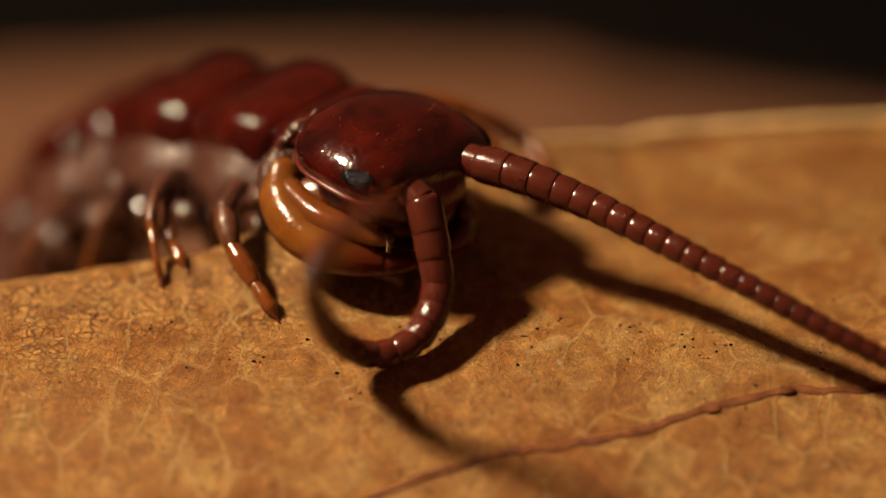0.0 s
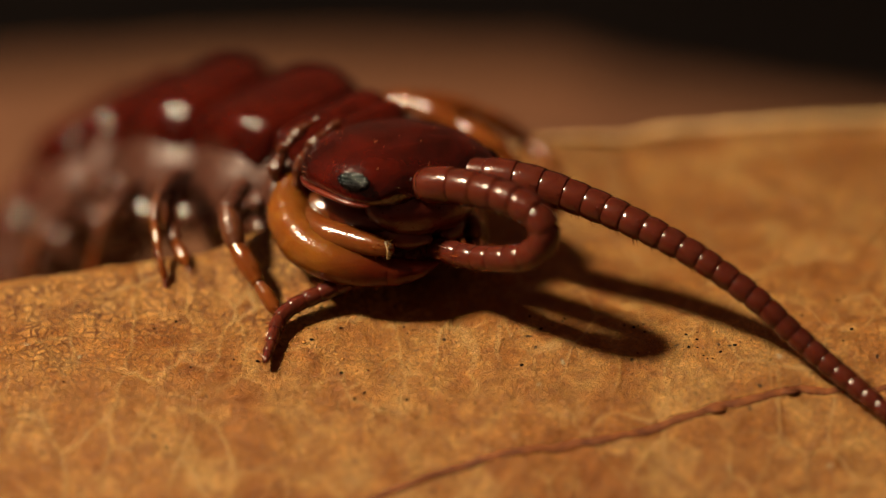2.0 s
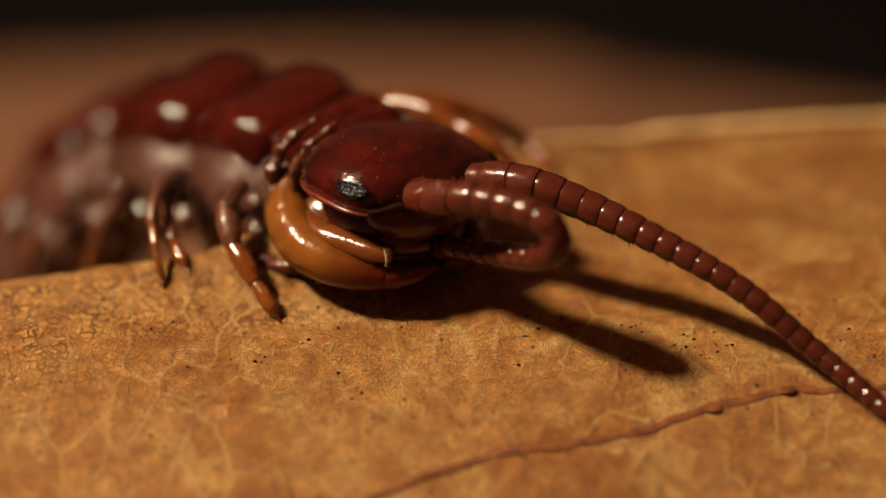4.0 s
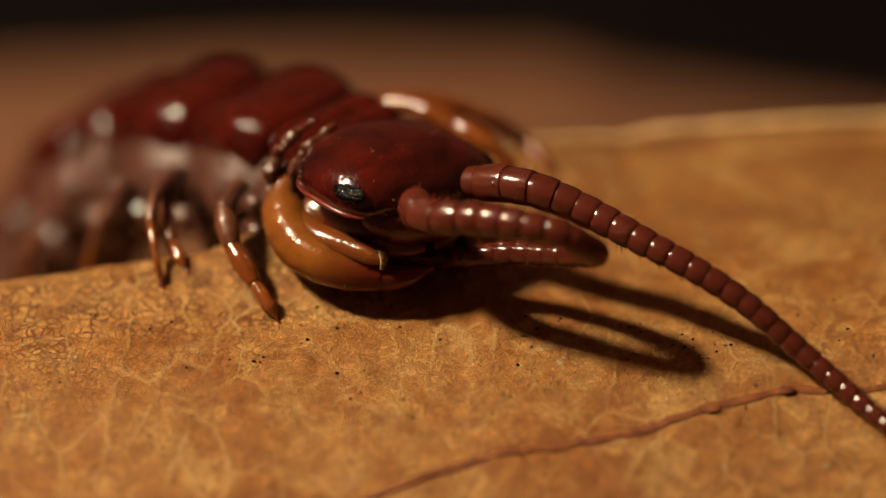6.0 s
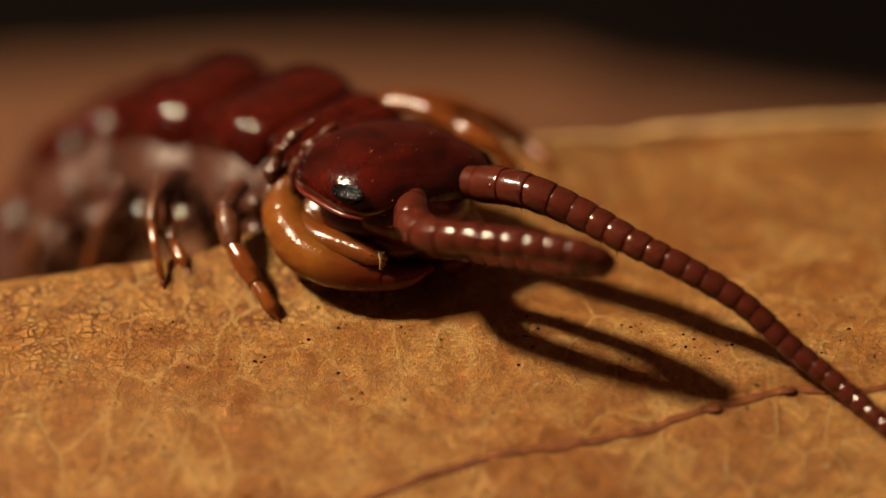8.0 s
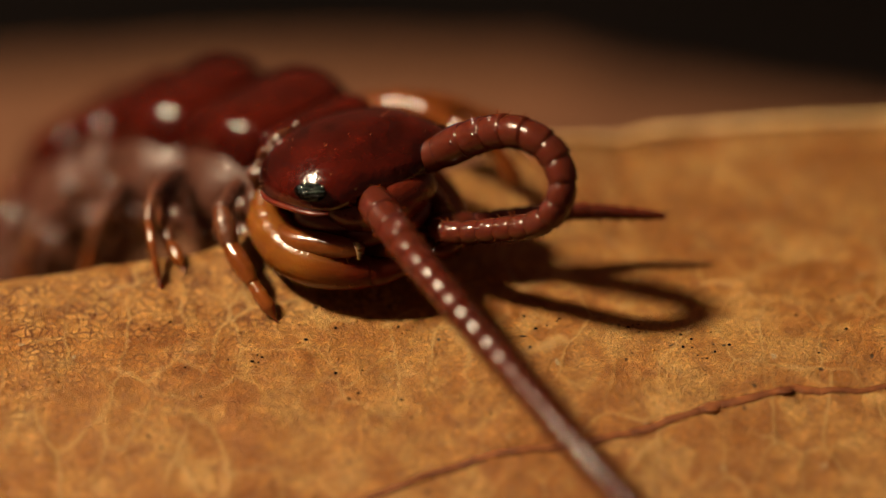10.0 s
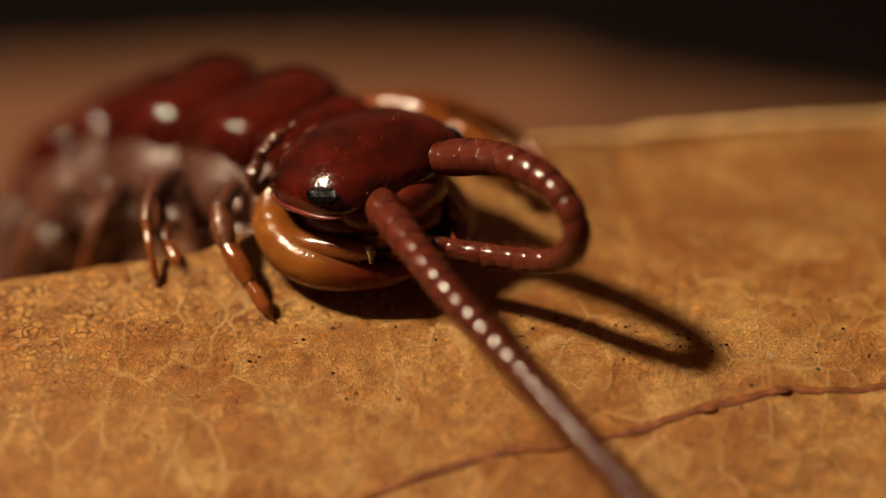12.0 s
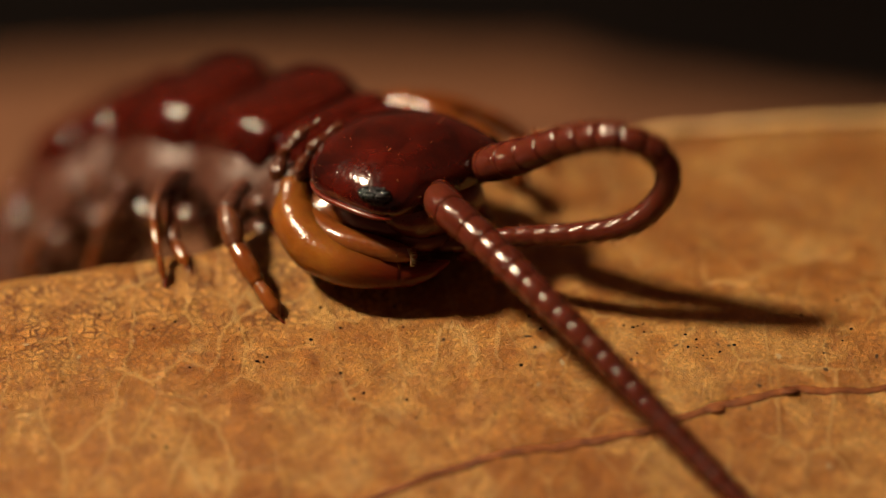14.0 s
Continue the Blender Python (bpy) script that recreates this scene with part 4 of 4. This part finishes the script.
    # antennae: seconds and the line on which the joints lie, in millimetres
    bend(ANTENNA_NEAR, [
        (0, [(-0.58, 0.39, 2.19), (-0.33, 0.17, 2.03), (-0.17, -0.13, 1.37), (-0.08, -0.40, 0.69), (-0.44, -0.94, 0.15), (-1.07, -1.20, -0.00), (-1.65, -1.60, 0.47), (-1.99, -2.39, 1.55), (-1.86, -2.91, 2.47), (-1.38, -3.53, 3.35), (-0.94, -4.66, 4.24), (-0.68, -6.10, 5.10)]),
        (0.1, [(-0.51, 0.39, 2.36), (-0.36, 0.46, 2.20), (-0.08, -0.04, 1.79), (0.01, -0.34, 1.03), (-0.41, -0.88, 0.33), (-0.94, -1.11, 0.17), (-1.34, -1.21, 0.68), (-1.30, -1.64, 1.78), (-0.83, -1.64, 2.68), (-0.08, -1.67, 3.37), (0.69, -1.72, 3.75)]),
        (0.2, [(-0.44, 0.39, 2.51), (-0.27, 0.53, 2.27), (-0.04, -0.13, 1.77), (0.01, -0.43, 1.00), (-0.27, -0.78, 0.43), (-0.81, -1.01, 0.27), (-1.29, -1.17, 0.82), (-1.19, -1.37, 1.95), (-0.61, -1.29, 2.77), (0.14, -1.36, 3.35), (0.75, -1.52, 3.71)]),
        (0.3, [(-0.44, 0.40, 2.74), (-0.22, 0.67, 2.36), (0.05, 0.18, 1.93), (0.00, -0.13, 1.27), (-0.31, -0.54, 0.66), (-0.85, -0.76, 0.37), (-1.35, -0.70, 0.83), (-1.37, -0.78, 1.87), (-0.76, -0.57, 2.90), (0.05, -0.76, 3.48), (0.81, -1.11, 3.81)]),
        (0.4, [(-0.61, 0.62, 2.64), (-0.14, 0.74, 2.47), (0.59, 0.02, 2.50), (0.85, -0.64, 2.20), (0.41, -0.70, 1.59), (-0.59, -0.35, 1.02), (-1.32, -0.30, 0.77), (-1.79, -0.30, 0.81), (-1.75, -0.27, 1.24), (-1.22, -0.52, 2.01), (-0.58, -0.72, 2.58), (0.29, -0.99, 2.73)]),
        (0.5, [(-0.53, 0.62, 2.62), (-0.09, 0.71, 2.46), (0.63, -0.06, 2.48), (0.89, -0.72, 2.19), (0.40, -0.78, 1.58), (-0.54, -0.39, 1.02), (-1.32, -0.30, 0.77), (-1.81, -0.30, 0.81), (-1.68, -0.13, 1.27), (-1.04, -0.05, 1.98), (-0.50, -0.39, 2.33), (0.18, -0.87, 2.36)]),
        (0.6, [(-0.42, 0.63, 2.49), (-0.05, 0.47, 2.40), (0.58, -0.23, 2.41), (0.89, -0.87, 2.16), (0.49, -1.01, 1.58), (-0.59, -0.42, 0.95), (-1.50, -0.22, 0.74), (-2.03, -0.07, 0.83), (-1.68, -0.19, 1.25), (-1.12, -0.65, 1.69), (-0.63, -1.00, 1.53), (-0.36, -0.98, 0.88)]),
        (0.7, [(-0.53, 0.61, 2.31), (-0.18, 0.43, 2.29), (0.40, -0.14, 2.37), (0.80, -0.79, 2.17), (0.74, -0.86, 1.71), (0.32, -0.44, 1.22), (-0.23, 0.32, 1.06), (-0.51, 1.08, 0.81), (-0.78, 0.51, 1.02), (-1.51, 0.42, 0.76), (-2.20, 0.34, 0.60), (-1.87, -0.11, 0.36), (-1.13, -0.64, 0.11), (-0.27, -1.10, -0.17)]),
        (0.9, [(-0.58, 0.61, 2.24), (-0.23, 0.50, 2.26), (0.41, 0.30, 2.25), (0.95, 0.02, 2.05), (1.13, -0.30, 1.65), (0.72, -0.21, 1.26), (0.04, 0.32, 1.16), (-0.28, 1.01, 0.97), (-0.60, 0.58, 1.14), (-1.33, 0.42, 0.71), (-2.07, 0.40, 0.62), (-2.29, 0.15, 0.43), (-2.29, 0.25, 0.36), (-2.20, -0.27, 0.11), (-1.85, -0.68, -0.05), (-1.40, -0.88, -0.14), (-0.91, -0.97, -0.12), (-0.53, -0.84, 0.09)]),
        (1.5, [(-0.55, 0.61, 2.15), (-0.33, 0.46, 2.25), (0.21, 0.25, 2.34), (0.84, -0.31, 2.35), (1.26, -0.79, 2.08), (1.02, -0.71, 1.54), (0.39, -0.13, 1.22), (-0.15, 0.39, 1.13), (-0.43, 1.01, 0.90), (-0.70, 0.51, 1.02), (-1.35, 0.42, 0.71), (-1.99, 0.28, 0.57), (-2.40, -0.05, 0.27), (-2.41, -0.41, 0.07), (-2.17, -0.73, -0.07), (-1.76, -0.98, -0.19), (-1.30, -0.93, -0.17)]),
        (2, [(-0.53, 0.62, 2.12), (-0.37, 0.42, 2.24), (0.26, 0.07, 2.36), (1.08, -0.51, 2.37), (1.56, -0.83, 2.07), (1.34, -0.79, 1.58), (0.49, -0.13, 1.22), (-0.10, 0.39, 1.13), (-0.42, 1.04, 0.88), (-0.74, 0.51, 1.02), (-1.29, 0.42, 0.71), (-1.75, 0.28, 0.52), (-2.57, -0.09, 0.26), (-2.77, -0.63, 0.00), (-2.86, -1.12, -0.13)]),
        (2.4, [(-0.51, 0.61, 2.09), (-0.37, 0.36, 2.22), (0.26, -0.09, 2.38), (1.16, -0.68, 2.40), (1.62, -1.05, 2.12), (1.38, -0.97, 1.64), (0.54, -0.21, 1.26), (-0.10, 0.39, 1.13), (-0.42, 1.13, 0.84), (-0.74, 0.51, 1.02), (-1.38, 0.39, 0.70), (-1.93, 0.26, 0.56), (-2.55, -0.09, 0.26), (-2.93, -0.59, 0.06)]),
        (2.8, [(-0.48, 0.61, 2.08), (-0.35, 0.17, 2.23), (0.35, -0.39, 2.44), (1.27, -0.96, 2.44), (1.74, -1.31, 2.21), (1.44, -1.23, 1.73), (0.61, -0.33, 1.35), (-0.08, 0.42, 1.13), (-0.40, 1.02, 0.90), (-0.72, 0.51, 1.02), (-1.37, 0.40, 0.70), (-2.01, 0.30, 0.53), (-2.40, 0.12, 0.32), (-2.83, -0.20, 0.18)]),
        (3, [(-0.46, 0.61, 2.07), (-0.34, 0.10, 2.21), (0.38, -0.44, 2.43), (1.27, -1.03, 2.43), (1.68, -1.34, 2.21), (1.36, -1.23, 1.73), (0.65, -0.38, 1.39), (-0.07, 0.42, 1.13), (-0.39, 1.19, 0.82), (-0.71, 0.51, 1.02), (-1.36, 0.42, 0.71), (-1.95, 0.28, 0.52), (-2.33, 0.40, 0.42), (-2.70, 0.28, 0.33)]),
        (5.4, [(-0.46, 0.61, 1.95), (-0.23, -0.20, 2.16), (0.67, -0.59, 2.36), (1.56, -1.06, 2.32), (2.02, -1.09, 2.07), (1.75, -0.71, 1.68), (1.04, -0.07, 1.45), (0.14, 0.41, 1.32), (-0.60, 0.51, 1.07), (-1.10, 1.25, 0.75), (-1.75, 1.95, 0.85), (-2.40, 2.60, 0.75), (-3.10, 3.30, 0.40)]),
        (6.5, [(-0.52, 0.61, 1.95), (-0.37, -0.35, 1.89), (0.50, -0.99, 2.09), (1.48, -1.29, 2.17), (2.36, -1.51, 2.15), (2.60, -1.36, 2.01), (1.95, -0.71, 1.63), (0.61, 0.12, 1.32), (-0.44, 0.57, 1.08), (-1.10, 1.25, 0.75), (-1.75, 1.95, 0.85), (-2.40, 2.60, 0.75), (-3.10, 3.30, 0.40)]),
        (8, [(-0.53, 0.61, 1.95), (-0.40, -0.51, 1.86), (0.48, -1.13, 2.01), (1.45, -1.52, 2.06), (2.25, -1.73, 2.02), (2.47, -1.59, 1.79), (1.92, -0.92, 1.46), (0.58, -0.04, 1.24), (-0.47, 0.52, 1.07), (-1.10, 1.25, 0.75), (-1.75, 1.95, 0.85), (-2.40, 2.60, 0.75), (-3.10, 3.30, 0.40)]),
        (8.8, [(-0.89, 0.58, 1.93), (-0.49, -0.62, 2.00), (0.40, -1.37, 1.85), (1.28, -2.02, 1.67), (2.06, -2.62, 1.37), (2.67, -3.08, 1.01), (2.83, -3.53, 0.65), (2.39, -3.64, 0.51), (1.71, -3.30, 0.53), (1.19, -2.60, 0.77)]),
        (9.5, [(-1.11, 0.58, 1.99), (-0.61, -0.99, 1.87), (0.15, -2.07, 1.50), (0.84, -3.07, 1.00), (1.62, -4.21, 0.51), (2.37, -5.18, 0.05), (3.10, -6.01, -0.36)]),
        (10.4, [(-1.28, 0.59, 2.08), (-0.67, -0.65, 1.89), (0.04, -2.03, 1.50), (0.81, -2.97, 1.04), (1.57, -3.99, 0.58), (2.30, -5.07, 0.09), (2.96, -6.07, -0.38)]),
        (11, [(-1.13, 0.58, 2.00), (-0.61, -0.65, 1.89), (0.13, -2.03, 1.50), (0.89, -2.97, 1.04), (1.63, -3.90, 0.59), (2.34, -4.82, 0.15), (2.96, -5.58, -0.25)]),
        (12.5, [(-1.05, 0.58, 2.01), (-0.57, -0.65, 1.89), (0.17, -2.03, 1.50), (0.93, -2.97, 1.04), (1.66, -3.90, 0.59), (2.38, -4.82, 0.15), (2.99, -5.58, -0.25)]),
        (13, [(-1.05, 0.58, 2.01), (-0.55, -0.65, 1.89), (0.19, -2.03, 1.50), (0.95, -2.97, 1.04), (1.68, -3.90, 0.59), (2.39, -4.82, 0.15), (3.01, -5.58, -0.25)]),
        (13.1, [(-1.03, 0.59, 2.03), (-0.34, -1.06, 1.81), (0.60, -2.48, 1.25), (1.37, -3.46, 0.81), (1.95, -4.25, 0.40), (2.95, -5.66, -0.18)]),
        (13.2, [(-1.02, 0.59, 2.05), (-0.40, -0.71, 1.84), (0.29, -1.87, 1.53), (1.01, -3.07, 1.00), (1.74, -4.28, 0.45), (2.77, -5.71, -0.23)]),
        (13.3, [(-0.93, 0.60, 2.07), (-0.38, -0.11, 1.99), (0.47, -1.22, 1.64), (1.65, -2.50, 1.14), (3.00, -4.11, 0.43), (4.36, -5.65, -0.27)]),
        (13.5, [(-0.28, 0.65, 2.33), (-0.11, 0.47, 2.15), (0.84, -0.22, 1.81), (1.87, -0.94, 1.45), (2.84, -1.52, 1.03), (4.07, -2.23, 0.35), (5.22, -2.78, -0.36), (6.16, -3.17, -1.01)]),
        (13.6, [(-0.06, 0.66, 2.57), (0.06, 0.47, 2.14), (1.42, -0.79, 1.58), (2.46, -1.49, 1.22), (3.42, -1.98, 0.81), (4.48, -2.45, 0.16), (5.39, -2.88, -0.42), (6.33, -3.26, -1.06)]),
        (13.8, [(-0.15, 0.66, 2.12), (0.03, 0.02, 2.05), (1.19, -1.12, 1.51), (2.36, -2.42, 0.78), (3.54, -3.32, -0.08), (4.75, -3.99, -1.07)]),
        (14, [(-0.17, 0.65, 2.01), (-0.03, 0.02, 2.05), (0.43, -0.47, 1.83), (1.29, -1.45, 1.38), (2.22, -2.28, 0.76), (3.17, -2.98, -0.01), (3.94, -3.51, -0.68), (4.55, -3.93, -1.15)]),
    ])
    bend(ANTENNA_FAR, [
        (0, [(0.33, 1.31, 2.32), (1.24, 0.81, 2.24), (2.24, 0.37, 1.99), (3.22, -0.23, 1.72), (4.10, -0.75, 1.44), (5.07, -1.17, 1.07), (6.05, -1.52, 0.63), (7.01, -1.73, 0.19), (8.02, -1.88, -0.28)]),
        (0.4, [(0.27, 1.30, 2.67), (1.44, 1.46, 2.56), (2.88, 0.96, 2.25), (4.50, 0.19, 1.91), (6.12, -0.35, 1.55), (7.07, -0.50, 1.33), (8.05, -0.83, 1.15)]),
        (0.5, [(0.35, 1.28, 2.61), (1.50, 1.22, 2.46), (2.94, 0.71, 2.12), (4.34, -0.15, 1.78), (5.54, -0.69, 1.50), (6.93, -1.16, 1.19), (8.00, -1.40, 0.88)]),
        (0.6, [(0.47, 1.26, 2.48), (1.24, 1.12, 2.41), (1.97, 0.86, 2.17), (3.39, -0.04, 1.79), (4.78, -0.83, 1.26), (5.99, -1.39, 0.62), (6.88, -1.78, 0.03), (7.98, -2.33, -0.66)]),
        (0.7, [(0.38, 1.22, 2.33), (1.28, 0.81, 2.24), (1.95, 0.46, 2.01), (3.45, -0.67, 1.40), (5.05, -1.49, 0.45), (6.45, -2.13, -0.58), (7.42, -2.80, -1.11)]),
        (0.8, [(0.37, 1.19, 2.30), (1.28, 0.74, 2.13), (2.15, 0.20, 1.82), (3.05, -0.48, 1.48), (3.84, -0.97, 1.12), (4.89, -1.40, 0.48), (5.78, -1.70, -0.18), (6.40, -2.02, -0.56), (7.42, -2.71, -1.06)]),
        (1, [(0.36, 1.17, 2.24), (1.23, 0.60, 2.10), (2.06, 0.06, 1.80), (2.90, -0.64, 1.46), (3.67, -1.07, 1.09), (4.44, -1.41, 0.61), (5.33, -1.61, -0.03), (5.91, -1.92, -0.41), (6.64, -2.37, -0.81), (7.58, -3.05, -1.28)]),
        (1.5, [(0.36, 1.16, 2.16), (1.26, 0.74, 2.13), (2.14, 0.29, 1.83), (3.03, -0.42, 1.54), (3.83, -0.81, 1.21), (4.88, -1.20, 0.63), (5.77, -1.50, -0.07), (6.40, -1.79, -0.43), (7.43, -2.54, -0.95)]),
        (2, [(0.36, 1.16, 2.12), (1.27, 0.80, 2.14), (2.27, 0.41, 1.94), (3.19, -0.06, 1.69), (4.05, -0.45, 1.34), (4.91, -0.81, 0.82), (5.66, -1.14, 0.21), (6.37, -1.57, -0.26), (7.40, -2.37, -0.83)]),
        (3, [(0.39, 1.15, 2.06), (1.30, 0.71, 2.17), (2.29, 0.34, 1.93), (3.22, -0.06, 1.64), (4.08, -0.44, 1.34), (4.94, -0.77, 0.94), (5.70, -1.07, 0.37), (6.41, -1.41, -0.11), (7.44, -2.19, -0.72)]),
        (5.4, [(0.39, 1.15, 1.97), (1.32, 0.62, 2.15), (2.32, 0.29, 1.88), (3.24, -0.23, 1.57), (4.10, -0.65, 1.19), (4.95, -1.01, 0.63), (5.72, -1.31, 0.03), (6.41, -1.79, -0.43), (7.43, -2.62, -1.00)]),
        (6.5, [(0.33, 1.15, 1.97), (1.33, 0.54, 2.13), (2.24, 0.20, 1.87), (3.13, -0.27, 1.56), (3.98, -0.62, 1.25), (4.84, -0.87, 0.81), (5.65, -1.20, 0.18), (6.43, -1.65, -0.35), (7.46, -2.54, -0.95)]),
        (8, [(0.32, 1.15, 1.98), (1.31, 0.48, 2.12), (2.17, 0.15, 1.86), (3.06, -0.35, 1.55), (3.91, -0.69, 1.24), (4.77, -0.95, 0.78), (5.53, -1.26, 0.16), (6.41, -1.74, -0.40), (7.42, -2.62, -1.00)]),
        (8.8, [(0.13, 1.17, 2.11), (1.23, 0.50, 2.48), (2.12, 0.02, 2.50), (2.92, -0.49, 2.23), (3.25, -1.23, 1.88), (2.97, -1.75, 1.44), (2.36, -1.75, 1.14), (1.75, -1.15, 0.95), (1.31, -0.58, 0.98)]),
        (9.5, [(-0.07, 1.18, 2.25), (0.79, 0.93, 2.79), (1.70, 0.51, 2.87), (2.23, -0.16, 2.48), (1.95, -0.48, 1.93), (1.06, 0.03, 1.50), (0.16, 0.47, 1.29), (-0.12, 0.60, 1.28), (0.71, 0.70, 1.14), (1.82, 0.99, 1.15), (3.13, 1.64, 1.26)]),
        (10.3, [(-0.30, 1.21, 2.43), (0.55, 0.69, 3.04), (1.08, 0.24, 3.33), (1.62, 0.00, 3.09), (1.78, -0.24, 2.51), (1.49, -0.14, 1.92), (0.73, 0.31, 1.55), (0.09, 0.61, 1.33), (-0.09, 0.87, 1.31), (0.74, 1.14, 1.34), (2.04, 1.64, 1.34), (3.81, 1.54, 1.05)]),
        (11, [(-0.12, 1.20, 2.35), (0.57, 0.62, 3.12), (1.10, -0.01, 3.44), (1.72, -0.35, 3.25), (2.01, -0.41, 2.59), (1.74, -0.31, 1.95), (0.93, 0.23, 1.58), (0.21, 0.54, 1.36), (-0.07, 0.80, 1.29), (0.67, 1.06, 1.32), (1.60, 1.53, 1.36), (2.75, 1.92, 1.32)]),
        (11.5, [(-0.10, 1.20, 2.35), (0.61, 0.62, 3.02), (1.14, -0.15, 3.37), (1.85, -0.60, 3.21), (2.19, -0.66, 2.60), (1.92, -0.40, 1.89), (1.03, 0.27, 1.44), (0.21, 0.47, 1.29), (-0.16, 0.60, 1.23), (-1.10, 1.25, 0.75), (-1.75, 1.95, 0.85), (-2.40, 2.60, 0.75), (-3.10, 3.30, 0.40)]),
        (12.1, [(-0.06, 1.20, 2.36), (0.63, 0.60, 2.61), (1.21, -0.07, 2.78), (1.87, -0.81, 2.62), (2.19, -1.24, 2.08), (1.88, -0.79, 1.43), (1.13, -0.13, 1.17), (0.40, 0.26, 1.14), (-0.14, 0.46, 1.15), (-1.10, 1.25, 0.75), (-1.75, 1.95, 0.85), (-2.40, 2.60, 0.75), (-3.10, 3.30, 0.40)]),
        (12.5, [(-0.04, 1.20, 2.36), (0.70, 0.44, 2.48), (1.32, -0.18, 2.47), (1.93, -1.03, 2.28), (2.20, -1.37, 1.80), (1.86, -1.02, 1.22), (1.15, -0.47, 1.06), (0.43, 0.07, 1.06), (-0.12, 0.39, 1.13), (-1.10, 1.25, 0.75), (-1.75, 1.95, 0.85), (-2.40, 2.60, 0.75), (-3.10, 3.30, 0.40)]),
        (13, [(-0.04, 1.20, 2.36), (0.54, 0.60, 2.47), (0.96, 0.10, 2.51), (1.85, -1.03, 2.28), (2.31, -1.39, 1.74), (2.10, -1.06, 1.21), (1.35, -0.54, 1.04), (0.33, 0.18, 1.08), (-0.10, 0.46, 1.10), (-1.10, 1.25, 0.75), (-1.75, 1.95, 0.85), (-2.40, 2.60, 0.75), (-3.10, 3.30, 0.40)]),
        (13.1, [(-0.03, 1.21, 2.38), (0.82, 0.55, 2.50), (1.69, -0.07, 2.58), (2.28, -0.83, 2.27), (2.30, -1.16, 1.80), (1.63, -0.82, 1.47), (0.11, 0.47, 1.24), (-1.10, 1.25, 0.75), (-1.75, 1.95, 0.85), (-2.40, 2.60, 0.75), (-3.10, 3.30, 0.40)]),
        (13.2, [(-0.02, 1.22, 2.40), (1.02, 0.70, 3.03), (1.82, 0.38, 3.50), (2.48, -0.00, 3.24), (2.59, -0.25, 2.66), (1.93, -0.15, 2.03), (0.50, 0.32, 1.40), (-0.13, 0.46, 1.20), (-1.10, 1.25, 0.75), (-1.75, 1.95, 0.85), (-2.40, 2.60, 0.75), (-3.10, 3.30, 0.40)]),
        (13.3, [(-0.02, 1.24, 2.36), (0.89, 0.70, 3.03), (1.70, 0.50, 3.57), (2.50, 0.13, 3.41), (2.69, -0.03, 2.79), (2.11, -0.08, 2.03), (0.48, 0.32, 1.40), (-0.15, 0.46, 1.20), (-1.10, 1.25, 0.75), (-1.75, 1.95, 0.85), (-2.40, 2.60, 0.75), (-3.10, 3.30, 0.40)]),
        (13.4, [(0.18, 1.28, 2.47), (1.01, 1.09, 3.41), (1.82, 0.90, 3.84), (2.63, 0.61, 3.66), (2.85, 0.37, 3.13), (2.18, 0.11, 2.26), (0.74, 0.56, 1.60), (-0.08, 0.60, 1.23), (-1.10, 1.25, 0.75), (-1.75, 1.95, 0.85), (-2.40, 2.60, 0.75), (-3.10, 3.30, 0.40)]),
        (13.5, [(0.40, 1.32, 2.53), (1.16, 1.64, 3.32), (1.89, 1.67, 3.76), (2.67, 1.34, 3.65), (2.93, 0.82, 3.28), (2.49, 0.72, 2.68), (1.47, 0.82, 2.04), (0.54, 0.91, 1.59), (-0.11, 0.60, 1.23), (-1.10, 1.25, 0.75), (-1.75, 1.95, 0.85), (-2.40, 2.60, 0.75), (-3.10, 3.30, 0.40)]),
        (13.6, [(0.61, 1.35, 2.71), (1.45, 1.62, 3.29), (2.28, 1.68, 3.73), (3.05, 1.19, 3.62), (3.16, 0.67, 3.16), (2.47, 0.63, 2.47), (1.25, 0.74, 1.93), (0.43, 0.69, 1.54), (-0.12, 0.60, 1.23), (-1.10, 1.25, 0.75), (-1.75, 1.95, 0.85), (-2.40, 2.60, 0.75), (-3.10, 3.30, 0.40)]),
        (13.8, [(0.52, 1.37, 2.24), (1.83, 0.47, 2.46), (2.73, -0.32, 2.26), (3.38, -0.92, 1.86), (2.80, -1.08, 1.42), (1.82, -0.49, 1.33), (0.60, 0.41, 1.27), (-0.15, 0.53, 1.16), (-1.10, 1.25, 0.75), (-1.75, 1.95, 0.85), (-2.40, 2.60, 0.75), (-3.10, 3.30, 0.40)]),
        (14, [(0.51, 1.36, 2.14), (1.23, 0.58, 2.69), (1.92, 0.19, 3.12), (2.70, -0.21, 3.37), (3.36, -0.27, 3.11), (3.52, -0.25, 2.52), (3.00, -0.10, 1.83), (2.05, 0.16, 1.51), (1.01, 0.45, 1.32), (0.09, 0.54, 1.16), (-1.10, 1.25, 0.75), (-1.75, 1.95, 0.85), (-2.40, 2.60, 0.75), (-3.10, 3.30, 0.40)]),
    ])


motions()
